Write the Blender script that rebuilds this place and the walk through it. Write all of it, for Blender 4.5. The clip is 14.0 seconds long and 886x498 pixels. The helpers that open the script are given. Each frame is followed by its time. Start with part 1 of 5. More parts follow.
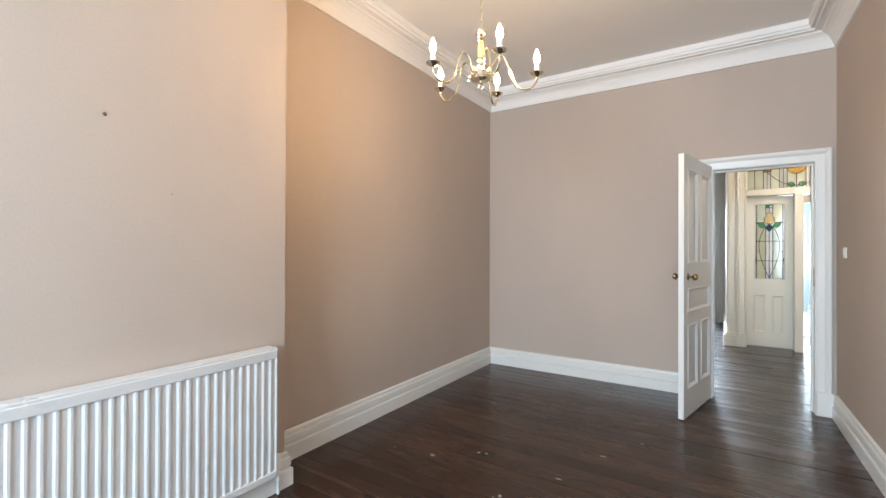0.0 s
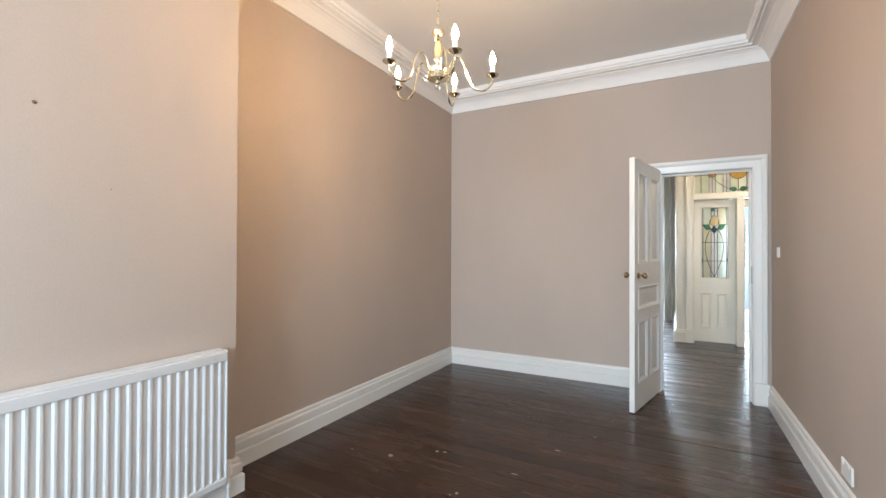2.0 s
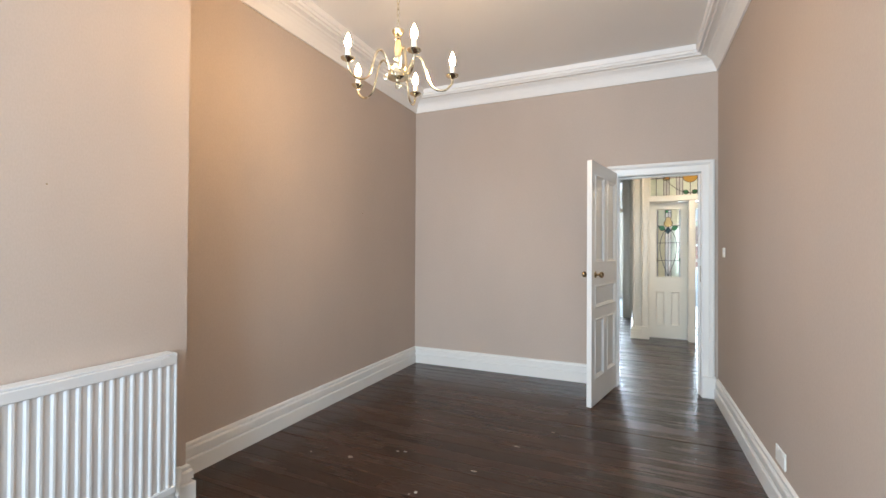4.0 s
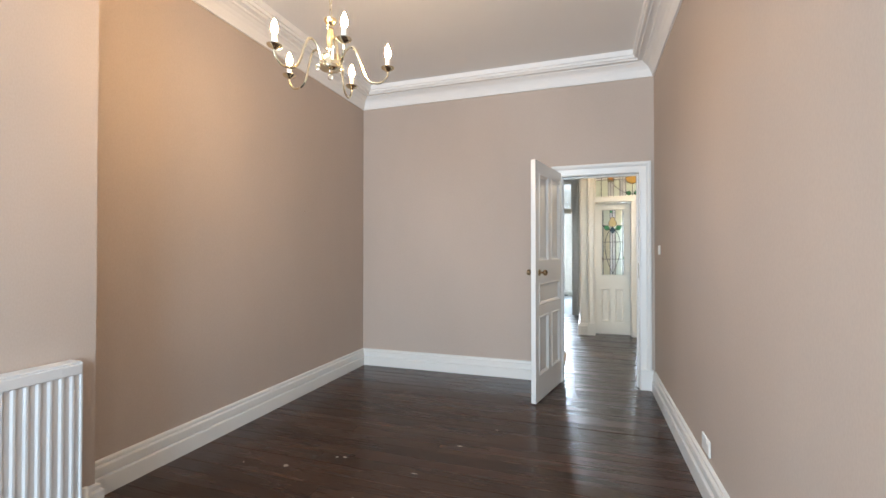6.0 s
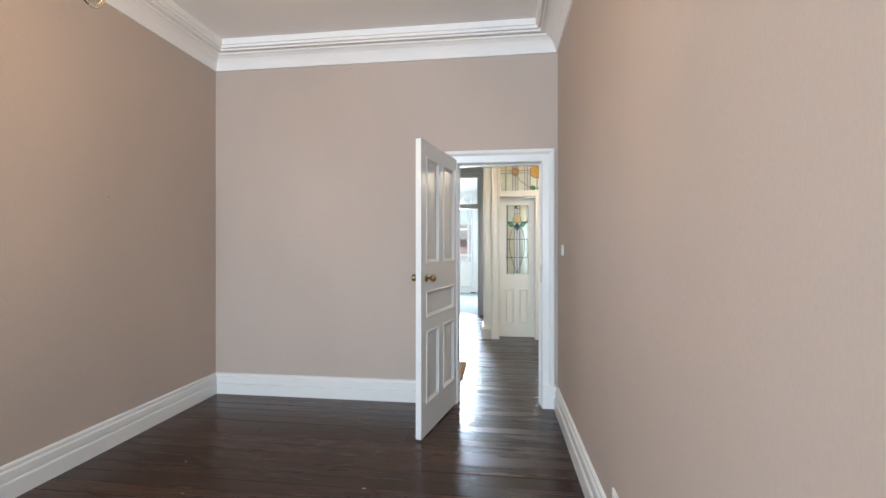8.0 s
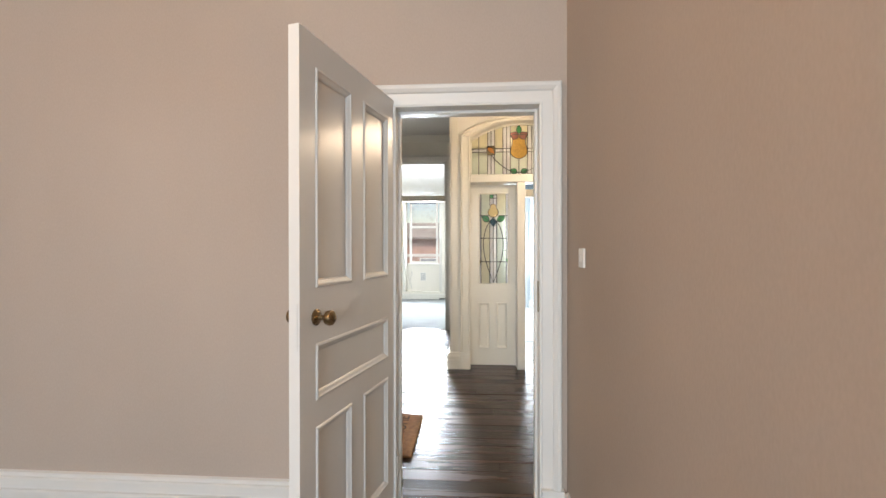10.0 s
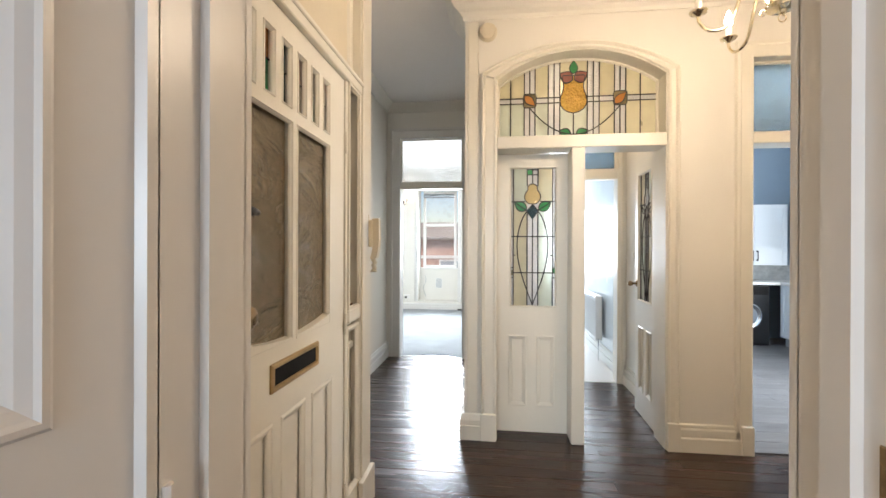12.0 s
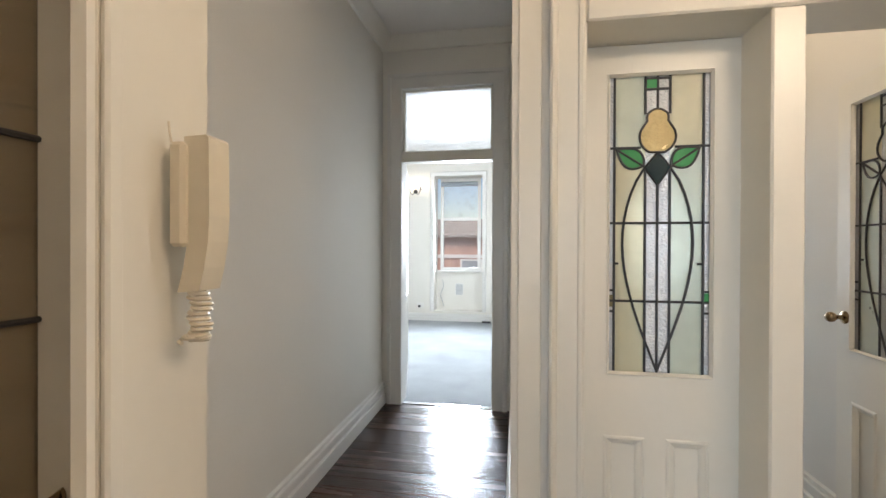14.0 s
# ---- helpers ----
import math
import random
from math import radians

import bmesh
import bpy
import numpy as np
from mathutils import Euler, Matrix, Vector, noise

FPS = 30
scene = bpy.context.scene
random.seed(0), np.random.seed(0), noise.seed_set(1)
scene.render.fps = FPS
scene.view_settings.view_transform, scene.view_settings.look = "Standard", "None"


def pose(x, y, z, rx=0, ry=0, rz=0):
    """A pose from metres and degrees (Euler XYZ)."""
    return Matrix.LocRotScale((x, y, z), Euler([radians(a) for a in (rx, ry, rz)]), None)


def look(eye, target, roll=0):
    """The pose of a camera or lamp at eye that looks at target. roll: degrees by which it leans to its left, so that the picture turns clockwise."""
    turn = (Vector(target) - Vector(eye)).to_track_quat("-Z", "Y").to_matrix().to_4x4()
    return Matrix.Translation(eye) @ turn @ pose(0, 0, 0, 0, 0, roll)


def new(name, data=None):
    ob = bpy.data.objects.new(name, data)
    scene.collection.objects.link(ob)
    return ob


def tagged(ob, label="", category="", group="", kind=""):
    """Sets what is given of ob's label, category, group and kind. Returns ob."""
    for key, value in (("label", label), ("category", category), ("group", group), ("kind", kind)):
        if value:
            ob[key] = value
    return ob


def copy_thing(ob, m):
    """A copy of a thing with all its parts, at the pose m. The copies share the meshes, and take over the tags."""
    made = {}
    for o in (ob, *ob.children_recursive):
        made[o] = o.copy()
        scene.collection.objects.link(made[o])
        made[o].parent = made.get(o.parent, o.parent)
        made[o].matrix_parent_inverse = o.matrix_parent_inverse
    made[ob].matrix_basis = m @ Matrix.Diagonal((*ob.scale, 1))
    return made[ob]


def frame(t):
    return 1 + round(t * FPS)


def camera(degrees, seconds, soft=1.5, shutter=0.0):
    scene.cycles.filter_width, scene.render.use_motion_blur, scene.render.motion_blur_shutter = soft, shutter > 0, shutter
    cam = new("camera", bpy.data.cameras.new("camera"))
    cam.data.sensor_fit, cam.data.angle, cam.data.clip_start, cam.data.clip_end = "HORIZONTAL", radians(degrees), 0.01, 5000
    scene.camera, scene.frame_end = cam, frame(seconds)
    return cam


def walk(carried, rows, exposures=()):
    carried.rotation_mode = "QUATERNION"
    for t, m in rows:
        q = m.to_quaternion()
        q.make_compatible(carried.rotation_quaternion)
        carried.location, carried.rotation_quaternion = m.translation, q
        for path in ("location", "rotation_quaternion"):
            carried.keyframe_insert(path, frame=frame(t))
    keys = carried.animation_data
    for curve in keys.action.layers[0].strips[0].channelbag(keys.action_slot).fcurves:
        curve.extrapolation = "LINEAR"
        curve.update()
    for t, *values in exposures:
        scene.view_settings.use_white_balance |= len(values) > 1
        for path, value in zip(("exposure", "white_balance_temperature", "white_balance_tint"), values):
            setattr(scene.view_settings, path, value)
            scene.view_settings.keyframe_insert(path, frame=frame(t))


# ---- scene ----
cam = camera(91.7, 14.0)
PATH = [
    (0, (0.095, 0.722, 1.305), (-0.99, 2.403, 1.313), 0.2),
    (0.5, (0.107, 0.728, 1.293), (-0.943, 2.43, 1.309), 0.1),
    (1, (0.112, 0.732, 1.293), (-0.899, 2.457, 1.309), 0.1),
    (1.5, (0.118, 0.737, 1.296), (-0.857, 2.483, 1.309), 0.2),
    (2, (0.134, 0.739, 1.289), (-0.811, 2.502, 1.306), 0.2),
    (2.5, (0.146, 0.744, 1.29), (-0.766, 2.524, 1.306), 0.1),
    (3, (0.15, 0.748, 1.291), (-0.725, 2.546, 1.305), 0.2),
    (5.5, (0.236, 0.795, 1.276), (-0.455, 2.672, 1.297), 0.1),
    (6, (0.261, 0.841, 1.27), (-0.371, 2.739, 1.291), 0.0),
    (6.5, (0.304, 0.924, 1.27), (-0.259, 2.843, 1.287), 0.0),
    (7, (0.34, 1.074, 1.274), (-0.143, 3.015, 1.288), -0.1),
    (7.5, (0.366, 1.33, 1.303), (-0.019, 3.293, 1.305), -0.1),
    (8, (0.377, 1.627, 1.313), (0.123, 3.611, 1.311), -0.0),
    (8.5, (0.439, 1.994, 1.323), (0.277, 3.988, 1.327), -0.1),
    (8.7, (0.441, 2.132, 1.343), (0.315, 4.128, 1.335), -0.1),
    (11, (0.385, 4.014, 1.343), (0.224, 6.008, 1.341), 0.1),
    (11.5, (0.401, 4.427, 1.345), (0.196, 6.417, 1.345), 0.1),
    (12, (0.377, 4.859, 1.359), (0.139, 6.845, 1.357), 0.2),
    (12.5, (0.357, 5.269, 1.366), (0.084, 7.25, 1.358), 0.1),
    (13, (0.303, 5.704, 1.372), (0.009, 7.682, 1.363), 0.1),
    (13.5, (0.229, 6.122, 1.371), (-0.088, 8.096, 1.362), 0.1),
    (14, (0.182, 6.539, 1.366), (-0.155, 8.51, 1.357), 0.2),
]
walk(cam, [(t, look(eye, target, roll)) for t, eye, target, roll in PATH], [(0, 0.05, 6650, 11), (5.5, 0.03, 6750, 12), (7, 0.0, 6300, 11), (8.5, 0.05, 6500, 12), (11, -0.06, 7900, 18), (12, 0.02, 7200, 17), (13, -0.12, 7100, 16), (14, -0.20, 7050, 17)])


# ---- world, sun and large lights ----
world = bpy.data.worlds.new("sky")
scene.world = world
world.use_nodes = True
wn = world.node_tree.nodes
sky = wn.new("ShaderNodeTexSky")
sky.sky_type, sky.sun_disc = "NISHITA", False
sky.sun_elevation, sky.sun_rotation = radians(60), radians(210)
wn["Background"].inputs["Strength"].default_value = 0.15
world.node_tree.links.new(sky.outputs[0], wn["Background"].inputs["Color"])


def sun_lamp():
    d = bpy.data.lights.new("sun", "SUN")
    d.energy, d.angle, d.color = 4.5, radians(12), (1.0, 0.95, 0.88)
    ob = new("sun", d)
    e, r = radians(60), radians(210)
    ob.matrix_world = look((0, 0, 30), (-20 * math.sin(r) * math.cos(e), -20 * math.cos(r) * math.cos(e), 30 - 20 * math.sin(e)))


def window_light(eye, target, sx, sy, watts, colour=(0.80, 0.90, 1.0), spread=180):
    d = bpy.data.lights.new("window_daylight", "AREA")
    d.shape, d.size, d.size_y, d.energy, d.color = "RECTANGLE", sx, sy, watts, colour
    d.spread = radians(spread)
    new("window_daylight", d).matrix_world = look(eye, target)


sun_lamp()
window_light((-0.65, -2.13, 1.70), (-0.65, 3, 1.5), 1.9, 1.9, 310, (0.60, 0.81, 1.0))
window_light((-0.88, 14.60, 1.7), (-0.7, 9, 1.2), 0.7, 1.5, 215, (0.66, 0.83, 1.0), 110)
window_light((1.26, 12.86, 1.5), (1.26, 9, 1.2), 0.75, 1.1, 85, (0.70, 0.86, 1.0))
window_light((4.94, 9.07, 1.65), (3, 9.8, 1.2), 1.1, 1.1, 330, (0.78, 0.91, 1.0))

# ---- materials ----
def mat(name, colour, rough=0.6, metal=0.0, vary=0.08, size=3.0, grain=60.0, bump=0.15, dist=0.002, stretch=(1, 1, 1), rand=0.0, spec=0.5,
        transmission=0.0, rough_vary=0.06, coat=0.0, per_island=False):
    m = bpy.data.materials.new(name)
    m.use_nodes = True
    nt = m.node_tree
    n, l = nt.nodes, nt.links
    b = n["Principled BSDF"]
    pos = n.new("ShaderNodeNewGeometry")
    mp = n.new("ShaderNodeMapping")
    mp.inputs["Scale"].default_value = stretch
    l.new(pos.outputs["Position"], mp.inputs["Vector"])
    info = n.new("ShaderNodeObjectInfo")
    if rand:
        add = n.new("ShaderNodeVectorMath")
        add.operation = "MULTIPLY_ADD"
        add.inputs[1].default_value = (13.7, 5.1, 9.3)
        l.new(info.outputs["Random"], add.inputs[0])
        l.new(mp.outputs[0], add.inputs[2])
        vec = add.outputs[0]
    else:
        vec = mp.outputs[0]
    big, small = n.new("ShaderNodeTexNoise"), n.new("ShaderNodeTexNoise")
    big.inputs["Scale"].default_value, small.inputs["Scale"].default_value = size, grain
    big.inputs["Detail"].default_value = 6
    for t in (big, small):
        l.new(vec, t.inputs["Vector"])
    mix = n.new("ShaderNodeMix")
    mix.data_type = "FLOAT"
    mix.inputs["Factor"].default_value = 0.35
    l.new(big.outputs["Fac"], mix.inputs["A"])
    l.new(small.outputs["Fac"], mix.inputs["B"])
    rng = n.new("ShaderNodeMapRange")
    rng.inputs["From Min"].default_value, rng.inputs["From Max"].default_value = 0.3, 0.7
    rng.inputs["To Min"].default_value, rng.inputs["To Max"].default_value = 1 - vary, 1 + vary
    l.new(mix.outputs["Result"], rng.inputs["Value"])
    val = rng.outputs[0]
    if rand:
        r2 = n.new("ShaderNodeMapRange")
        r2.inputs["To Min"].default_value, r2.inputs["To Max"].default_value = 1 - rand, 1 + rand
        l.new(info.outputs["Random"], r2.inputs["Value"])
        mu = n.new("ShaderNodeMath")
        mu.operation = "MULTIPLY"
        l.new(val, mu.inputs[0])
        l.new(r2.outputs[0], mu.inputs[1])
        val = mu.outputs[0]
    sc = n.new("ShaderNodeVectorMath")
    sc.operation = "SCALE"
    sc.inputs[0].default_value = colour
    l.new(val, sc.inputs["Scale"])
    l.new(sc.outputs[0], b.inputs["Base Color"])
    rr = n.new("ShaderNodeMapRange")
    rr.inputs["From Min"].default_value, rr.inputs["From Max"].default_value = 0.3, 0.7
    rr.inputs["To Min"].default_value, rr.inputs["To Max"].default_value = max(0.02, rough - rough_vary), min(1, rough + rough_vary)
    l.new(big.outputs["Fac"], rr.inputs["Value"])
    l.new(rr.outputs[0], b.inputs["Roughness"])
    b.inputs["Metallic"].default_value = metal
    b.inputs["Specular IOR Level"].default_value = spec
    b.inputs["Transmission Weight"].default_value = transmission
    b.inputs["Coat Weight"].default_value = coat
    if bump:
        bp = n.new("ShaderNodeBump")
        bp.inputs["Strength"].default_value, bp.inputs["Distance"].default_value = bump, dist
        l.new(small.outputs["Fac"], bp.inputs["Height"])
        l.new(bp.outputs[0], b.inputs["Normal"])
    return m


def glow(name, colour, strength):
    m = bpy.data.materials.new(name)
    m.use_nodes = True
    b = m.node_tree.nodes["Principled BSDF"]
    b.inputs["Base Color"].default_value = (*colour, 1)
    b.inputs["Emission Color"].default_value = (*colour, 1)
    b.inputs["Emission Strength"].default_value = strength
    return m


M_TAUPE = mat("taupe_wall_paint", (0.484, 0.400, 0.339), 0.85, spec=0.25, vary=0.075, size=1.3, stretch=(1, 1, 0.45), grain=180, bump=0.06, dist=0.001)
M_WHITE_WALL = mat("cream_white_wall_paint", (0.80, 0.77, 0.71), 0.55, vary=0.03, size=1.5, grain=150, bump=0.12, dist=0.001)
M_CEIL = mat("ceiling_paint", (0.83, 0.80, 0.77), 0.75, vary=0.03, size=1.2, grain=120, bump=0.25, dist=0.0015)
M_GLOSS = mat("white_gloss_paint", (0.76, 0.745, 0.715), 0.30, rough_vary=0.02, vary=0.012, size=4, grain=45, bump=0.10, dist=0.001)
M_CREAM = mat("cream_gloss_paint", (0.80, 0.765, 0.68), 0.32, rough_vary=0.02, vary=0.018, size=4, grain=40, bump=0.14, dist=0.001)
M_RAD = mat("radiator_enamel", (0.63, 0.625, 0.62), 0.32, vary=0.015, size=3, grain=50, bump=0.03)
M_BOARD = mat("dark_stained_boards", (0.044, 0.020, 0.012), 0.26, spec=0.38, vary=0.36, size=2.4, grain=26, bump=0.40, dist=0.0025, stretch=(0.35, 4.0, 1), rand=0.24, rough_vary=0.08)
M_GAP = mat("dark_gap", (0.012, 0.008, 0.006), 0.8)
M_CHIP = mat("bare_worn_wood", (0.42, 0.35, 0.29), 0.7, vary=0.3, size=40, grain=200)
M_BRASS = mat("polished_brass", (0.85, 0.77, 0.58), 0.16, metal=1.0, vary=0.08, size=20, grain=120, bump=0.03)
M_AGED = mat("aged_brass", (0.30, 0.21, 0.12), 0.28, metal=1.0, vary=0.25, size=30, grain=150, bump=0.08)
M_OLDBRASS = mat("dull_letterbox_brass", (0.58, 0.40, 0.21), 0.38, metal=1.0, vary=0.22, size=14, grain=120, bump=0.08)
M_STRIP = mat("tan_draught_strip", (0.36, 0.24, 0.14), 0.8, vary=0.35, size=9, grain=60)
M_BLACK = mat("black_enamel", (0.02, 0.02, 0.022), 0.4, vary=0.15)
M_DARK = mat("letter_slot_dark", (0.008, 0.007, 0.007), 0.7, spec=0.2)
M_CHROME = mat("chrome", (0.75, 0.75, 0.76), 0.15, metal=1.0, vary=0.03)
M_SLEEVE = mat("candle_sleeve", (0.86, 0.83, 0.76), 0.4, vary=0.03)
M_COLUMN = mat("tan_column_enamel", (0.42, 0.31, 0.17), 0.3, vary=0.06)
M_PLASTIC = mat("white_plastic", (0.82, 0.80, 0.76), 0.35, vary=0.02, bump=0.0)
M_OLDPL = mat("yellowed_plastic", (0.72, 0.64, 0.50), 0.38, vary=0.04, bump=0.02)
M_MAT = mat("coir", (0.34, 0.18, 0.085), 0.95, vary=0.35, size=30, grain=400, bump=0.9, dist=0.006)
M_INK = mat("mat_print", (0.03, 0.022, 0.018), 0.95, vary=0.3, grain=400, bump=0.6, dist=0.004)
M_CARPET = mat("grey_carpet", (0.34, 0.36, 0.37), 0.95, vary=0.16, size=2.5, grain=300, bump=0.8, dist=0.006)
M_BLUE = mat("blue_kitchen_wall", (0.21, 0.285, 0.36), 0.55, vary=0.04)
M_UNIT = mat("white_cabinet", (0.74, 0.77, 0.79), 0.42, vary=0.015, bump=0.02)
M_TOP = mat("pale_worktop", (0.66, 0.66, 0.65), 0.3, vary=0.08, size=30, grain=200, bump=0.02)
M_SPLASH = mat("grey_marbled_splashback", (0.47, 0.48, 0.47), 0.3, vary=0.28, size=7, grain=30, bump=0.05)
M_VINYL = mat("grey_vinyl_planks", (0.12, 0.12, 0.125), 0.55, spec=0.3, vary=0.35, size=4, grain=22, bump=0.1, stretch=(0.5, 4, 1), rand=0.15)
M_PALEWALL = mat("pale_blue_white_wall", (0.70, 0.75, 0.78), 0.22, vary=0.03, bump=0.05)
M_PALEFLOOR = mat("pale_floor_tiles", (0.74, 0.73, 0.71), 0.35, vary=0.05)
M_LEAD = mat("lead_came", (0.045, 0.043, 0.042), 0.5, metal=0.3, vary=0.2)
M_TAN = mat("tan_landing_paint", (0.36, 0.29, 0.205), 0.6, vary=0.15)
M_BRICK = mat("red_brick", (0.52, 0.34, 0.28), 0.9, vary=0.2, size=3, grain=40)
M_TILE = mat("grey_roof_tile", (0.30, 0.27, 0.25), 0.85, vary=0.25, size=4, grain=30, rand=0.2)
M_GRASS = mat("street_ground", (0.10, 0.10, 0.095), 0.9, vary=0.2)
M_BLIND = mat("grey_roller_blind", (0.32, 0.35, 0.38), 0.8)
M_BULB = glow("lit_candle_bulb", (1.0, 0.66, 0.33), 490)
M_BULB_HALL = glow("lit_hall_candle_bulb", (1.0, 0.86, 0.67), 590)
M_GLOBE = glow("lit_opal_globe", (1.0, 0.88, 0.70), 110)
M_BULB2 = glow("lit_sconce_bulb", (1.0, 0.86, 0.66), 60)


def glass(name, colour, rough=0.12, scale=60.0, dist=0.004, bump=0.5, clear=0.8, stretch=(1, 1, 1), vary=0.08, twist=0.0, size=8):
    m = mat(name, colour, rough, vary=vary, size=size, grain=scale, bump=bump, dist=dist, stretch=stretch, transmission=clear, rough_vary=0.03)
    for n in m.node_tree.nodes:
        if n.type == "TEX_NOISE":
            n.inputs["Distortion"].default_value = twist
    m.node_tree.nodes["Principled BSDF"].inputs["IOR"].default_value = 1.35
    return m


G_YEL = glass("pale_yellow_glass", (0.74, 0.70, 0.51), 0.30, 18, bump=0.2, clear=0.45)
G_GRN = glass("pale_green_glass", (0.70, 0.76, 0.66), 0.30, 18, bump=0.2, clear=0.45)
G_WHT = glass("hammered_white_glass", (0.93, 0.94, 0.95), 0.14, 110, 0.008, 0.9, clear=0.42)
G_AMB = glass("amber_glass", (0.88, 0.55, 0.14), 0.16, 75, 0.012, 1.0, clear=0.45, vary=0.25, size=60)
G_PEAR = glass("pale_amber_glass", (0.93, 0.72, 0.34), 0.25, 70, 0.004, 0.6, clear=0.5)
G_LEAF = glass("green_leaf_glass", (0.10, 0.50, 0.20), 0.2, 60, clear=0.5)
G_TEAL = glass("teal_glass", (0.008, 0.05, 0.065), 0.2, 60, clear=0.5)
G_RED = glass("plum_glass", (0.50, 0.22, 0.18), 0.2, 60, clear=0.45)
G_OLIVE = glass("olive_glass", (0.36, 0.31, 0.18), 0.2, 60, clear=0.4)
G_ORANGE = glass("orange_glass", (0.72, 0.32, 0.10), 0.2, 60, clear=0.4)
G_OBS = glass("obscure_glass", (0.92, 0.93, 0.94), 0.16, 40, 0.01, 0.9, clear=0.9)
# Streaks in the colour also stand in for light broken up by the waves.
G_WAVY = glass("wavy_obscure_glass", (0.60, 0.50, 0.36), 0.17, 9.0, 0.045, 0.9, clear=0.78, stretch=(1, 0.55, 1.5), vary=0.12, twist=0.7, size=1.8)
# Blue-grey tint stands in for the shaded rooms seen through the overdoor panes.
G_KIT = glass("textured_glass_with_shade_tint", (0.26, 0.36, 0.43), 0.09, 30, 0.014, 1.0, clear=0.72, twist=0.5)
G_CLEAR = glass("clear_window_glass", (1, 1, 1), 0.03, 5, 0.001, 0.05, clear=1.0)

# ---- building helpers ----


def part(name, bm, material, parent=None, label="", smooth=False):
    me = bpy.data.meshes.new(name)
    bmesh.ops.recalc_face_normals(bm, faces=bm.faces)
    bm.to_mesh(me)
    bm.free()
    if smooth:
        for p in me.polygons:
            p.use_smooth = True
        me.set_sharp_from_angle(angle=radians(38))
    me.materials.append(material)
    ob = new(name, me)
    ob.parent = parent
    return tagged(ob, label)


def thing(name, label, category, m=None, group="", kind=""):
    ob = new(name)
    ob.empty_display_size = 0.1
    if m is not None:
        ob.matrix_basis = m
    return tagged(ob, label, category, group, kind)


def box(bm, a, b, bevel=0.0, seg=1):
    lo, hi = [min(p, q) for p, q in zip(a, b)], [max(p, q) for p, q in zip(a, b)]
    r = bmesh.ops.create_cube(bm, size=1.0)
    for v in r["verts"]:
        v.co = Vector([lo[i] + (v.co[i] + 0.5) * (hi[i] - lo[i]) for i in range(3)])
    if bevel:
        edges = list({e for v in r["verts"] for e in v.link_edges})
        bmesh.ops.bevel(bm, geom=edges, offset=bevel, segments=seg, affect="EDGES", profile=0.5)
    return bm


def boxes(*items, bevel=0.0):
    bm = bmesh.new()
    for a, b in items:
        box(bm, a, b, bevel)
    return bm


def sweep(bm, pts, prof, n, closed=False):
    """Profile (u to the left of the way, v along n) along a mitred path in the plane across n."""
    n = Vector(n).normalized()
    pts = [Vector(p) for p in pts]
    k = len(pts)
    rings = []
    for i in range(k):
        d1 = (pts[(i + 1) % k] - pts[i]).normalized() if closed or i < k - 1 else None
        d0 = (pts[i] - pts[i - 1]).normalized() if closed or i > 0 else d1
        d1 = d1 or d0
        l0, l1 = n.cross(d0), n.cross(d1)
        mit = (l0 + l1) / max(0.2, 1 + l0.dot(l1))
        rings.append([bm.verts.new(pts[i] + mit * u + n * v) for u, v in prof])
    q = len(prof)
    for i in range(k if closed else k - 1):
        a, b = rings[i], rings[(i + 1) % k]
        for j in range(q):
            bm.faces.new((a[j], a[(j + 1) % q], b[(j + 1) % q], b[j]))
    if not closed:
        bm.faces.new(rings[0])
        bm.faces.new(rings[-1][::-1])
    return bm


def tube(bm, pts, r, seg=8):
    pts = [Vector(p) for p in pts]
    prev, rings = None, []
    for i, p in enumerate(pts):
        d = (pts[min(i + 1, len(pts) - 1)] - pts[max(i - 1, 0)]).normalized()
        if prev is None:
            prev = d.orthogonal().normalized()
        u = (prev - d * prev.dot(d)).normalized()
        prev = u
        w = d.cross(u)
        rr = r[i] if isinstance(r, (list, tuple)) else r
        rings.append([bm.verts.new(p + (u * math.cos(a) + w * math.sin(a)) * rr) for a in [2 * math.pi * j / seg for j in range(seg)]])
    for a, b in zip(rings, rings[1:]):
        for j in range(seg):
            bm.faces.new((a[j], a[(j + 1) % seg], b[(j + 1) % seg], b[j]))
    bm.faces.new(rings[0][::-1])
    bm.faces.new(rings[-1])
    return bm


def lathe(bm, prof, seg=20, m=None):
    """Profile of (radius, z) turned round z, then moved by m."""
    m = m or Matrix()
    rings = []
    for r, z in prof:
        rings.append([bm.verts.new(m @ Vector((max(r, 1e-4) * math.cos(a), max(r, 1e-4) * math.sin(a), z))) for a in [2 * math.pi * j / seg for j in range(seg)]])
    for a, b in zip(rings, rings[1:]):
        for j in range(seg):
            bm.faces.new((a[j], a[(j + 1) % seg], b[(j + 1) % seg], b[j]))
    bm.faces.new(rings[0][::-1])
    bm.faces.new(rings[-1])
    return bm


def slab(bm, poly, y0, y1):
    """A flat polygon in x, z, thick from y0 to y1."""
    a = [bm.verts.new((x, y0, z)) for x, z in poly]
    b = [bm.verts.new((x, y1, z)) for x, z in poly]
    bm.faces.new(a)
    bm.faces.new(b[::-1])
    for i in range(len(poly)):
        j = (i + 1) % len(poly)
        bm.faces.new((a[i], b[i], b[j], a[j]))
    return bm


def arc(cx, cz, r, a0, a1, n):
    return [(cx + r * math.cos(radians(a0 + (a1 - a0) * i / n)), cz + r * math.sin(radians(a0 + (a1 - a0) * i / n))) for i in range(n + 1)]


def setting(name, bm, material, label, category, smooth=False):
    return tagged(part(name, bm, material, None, smooth=smooth), label, category, kind="structure")


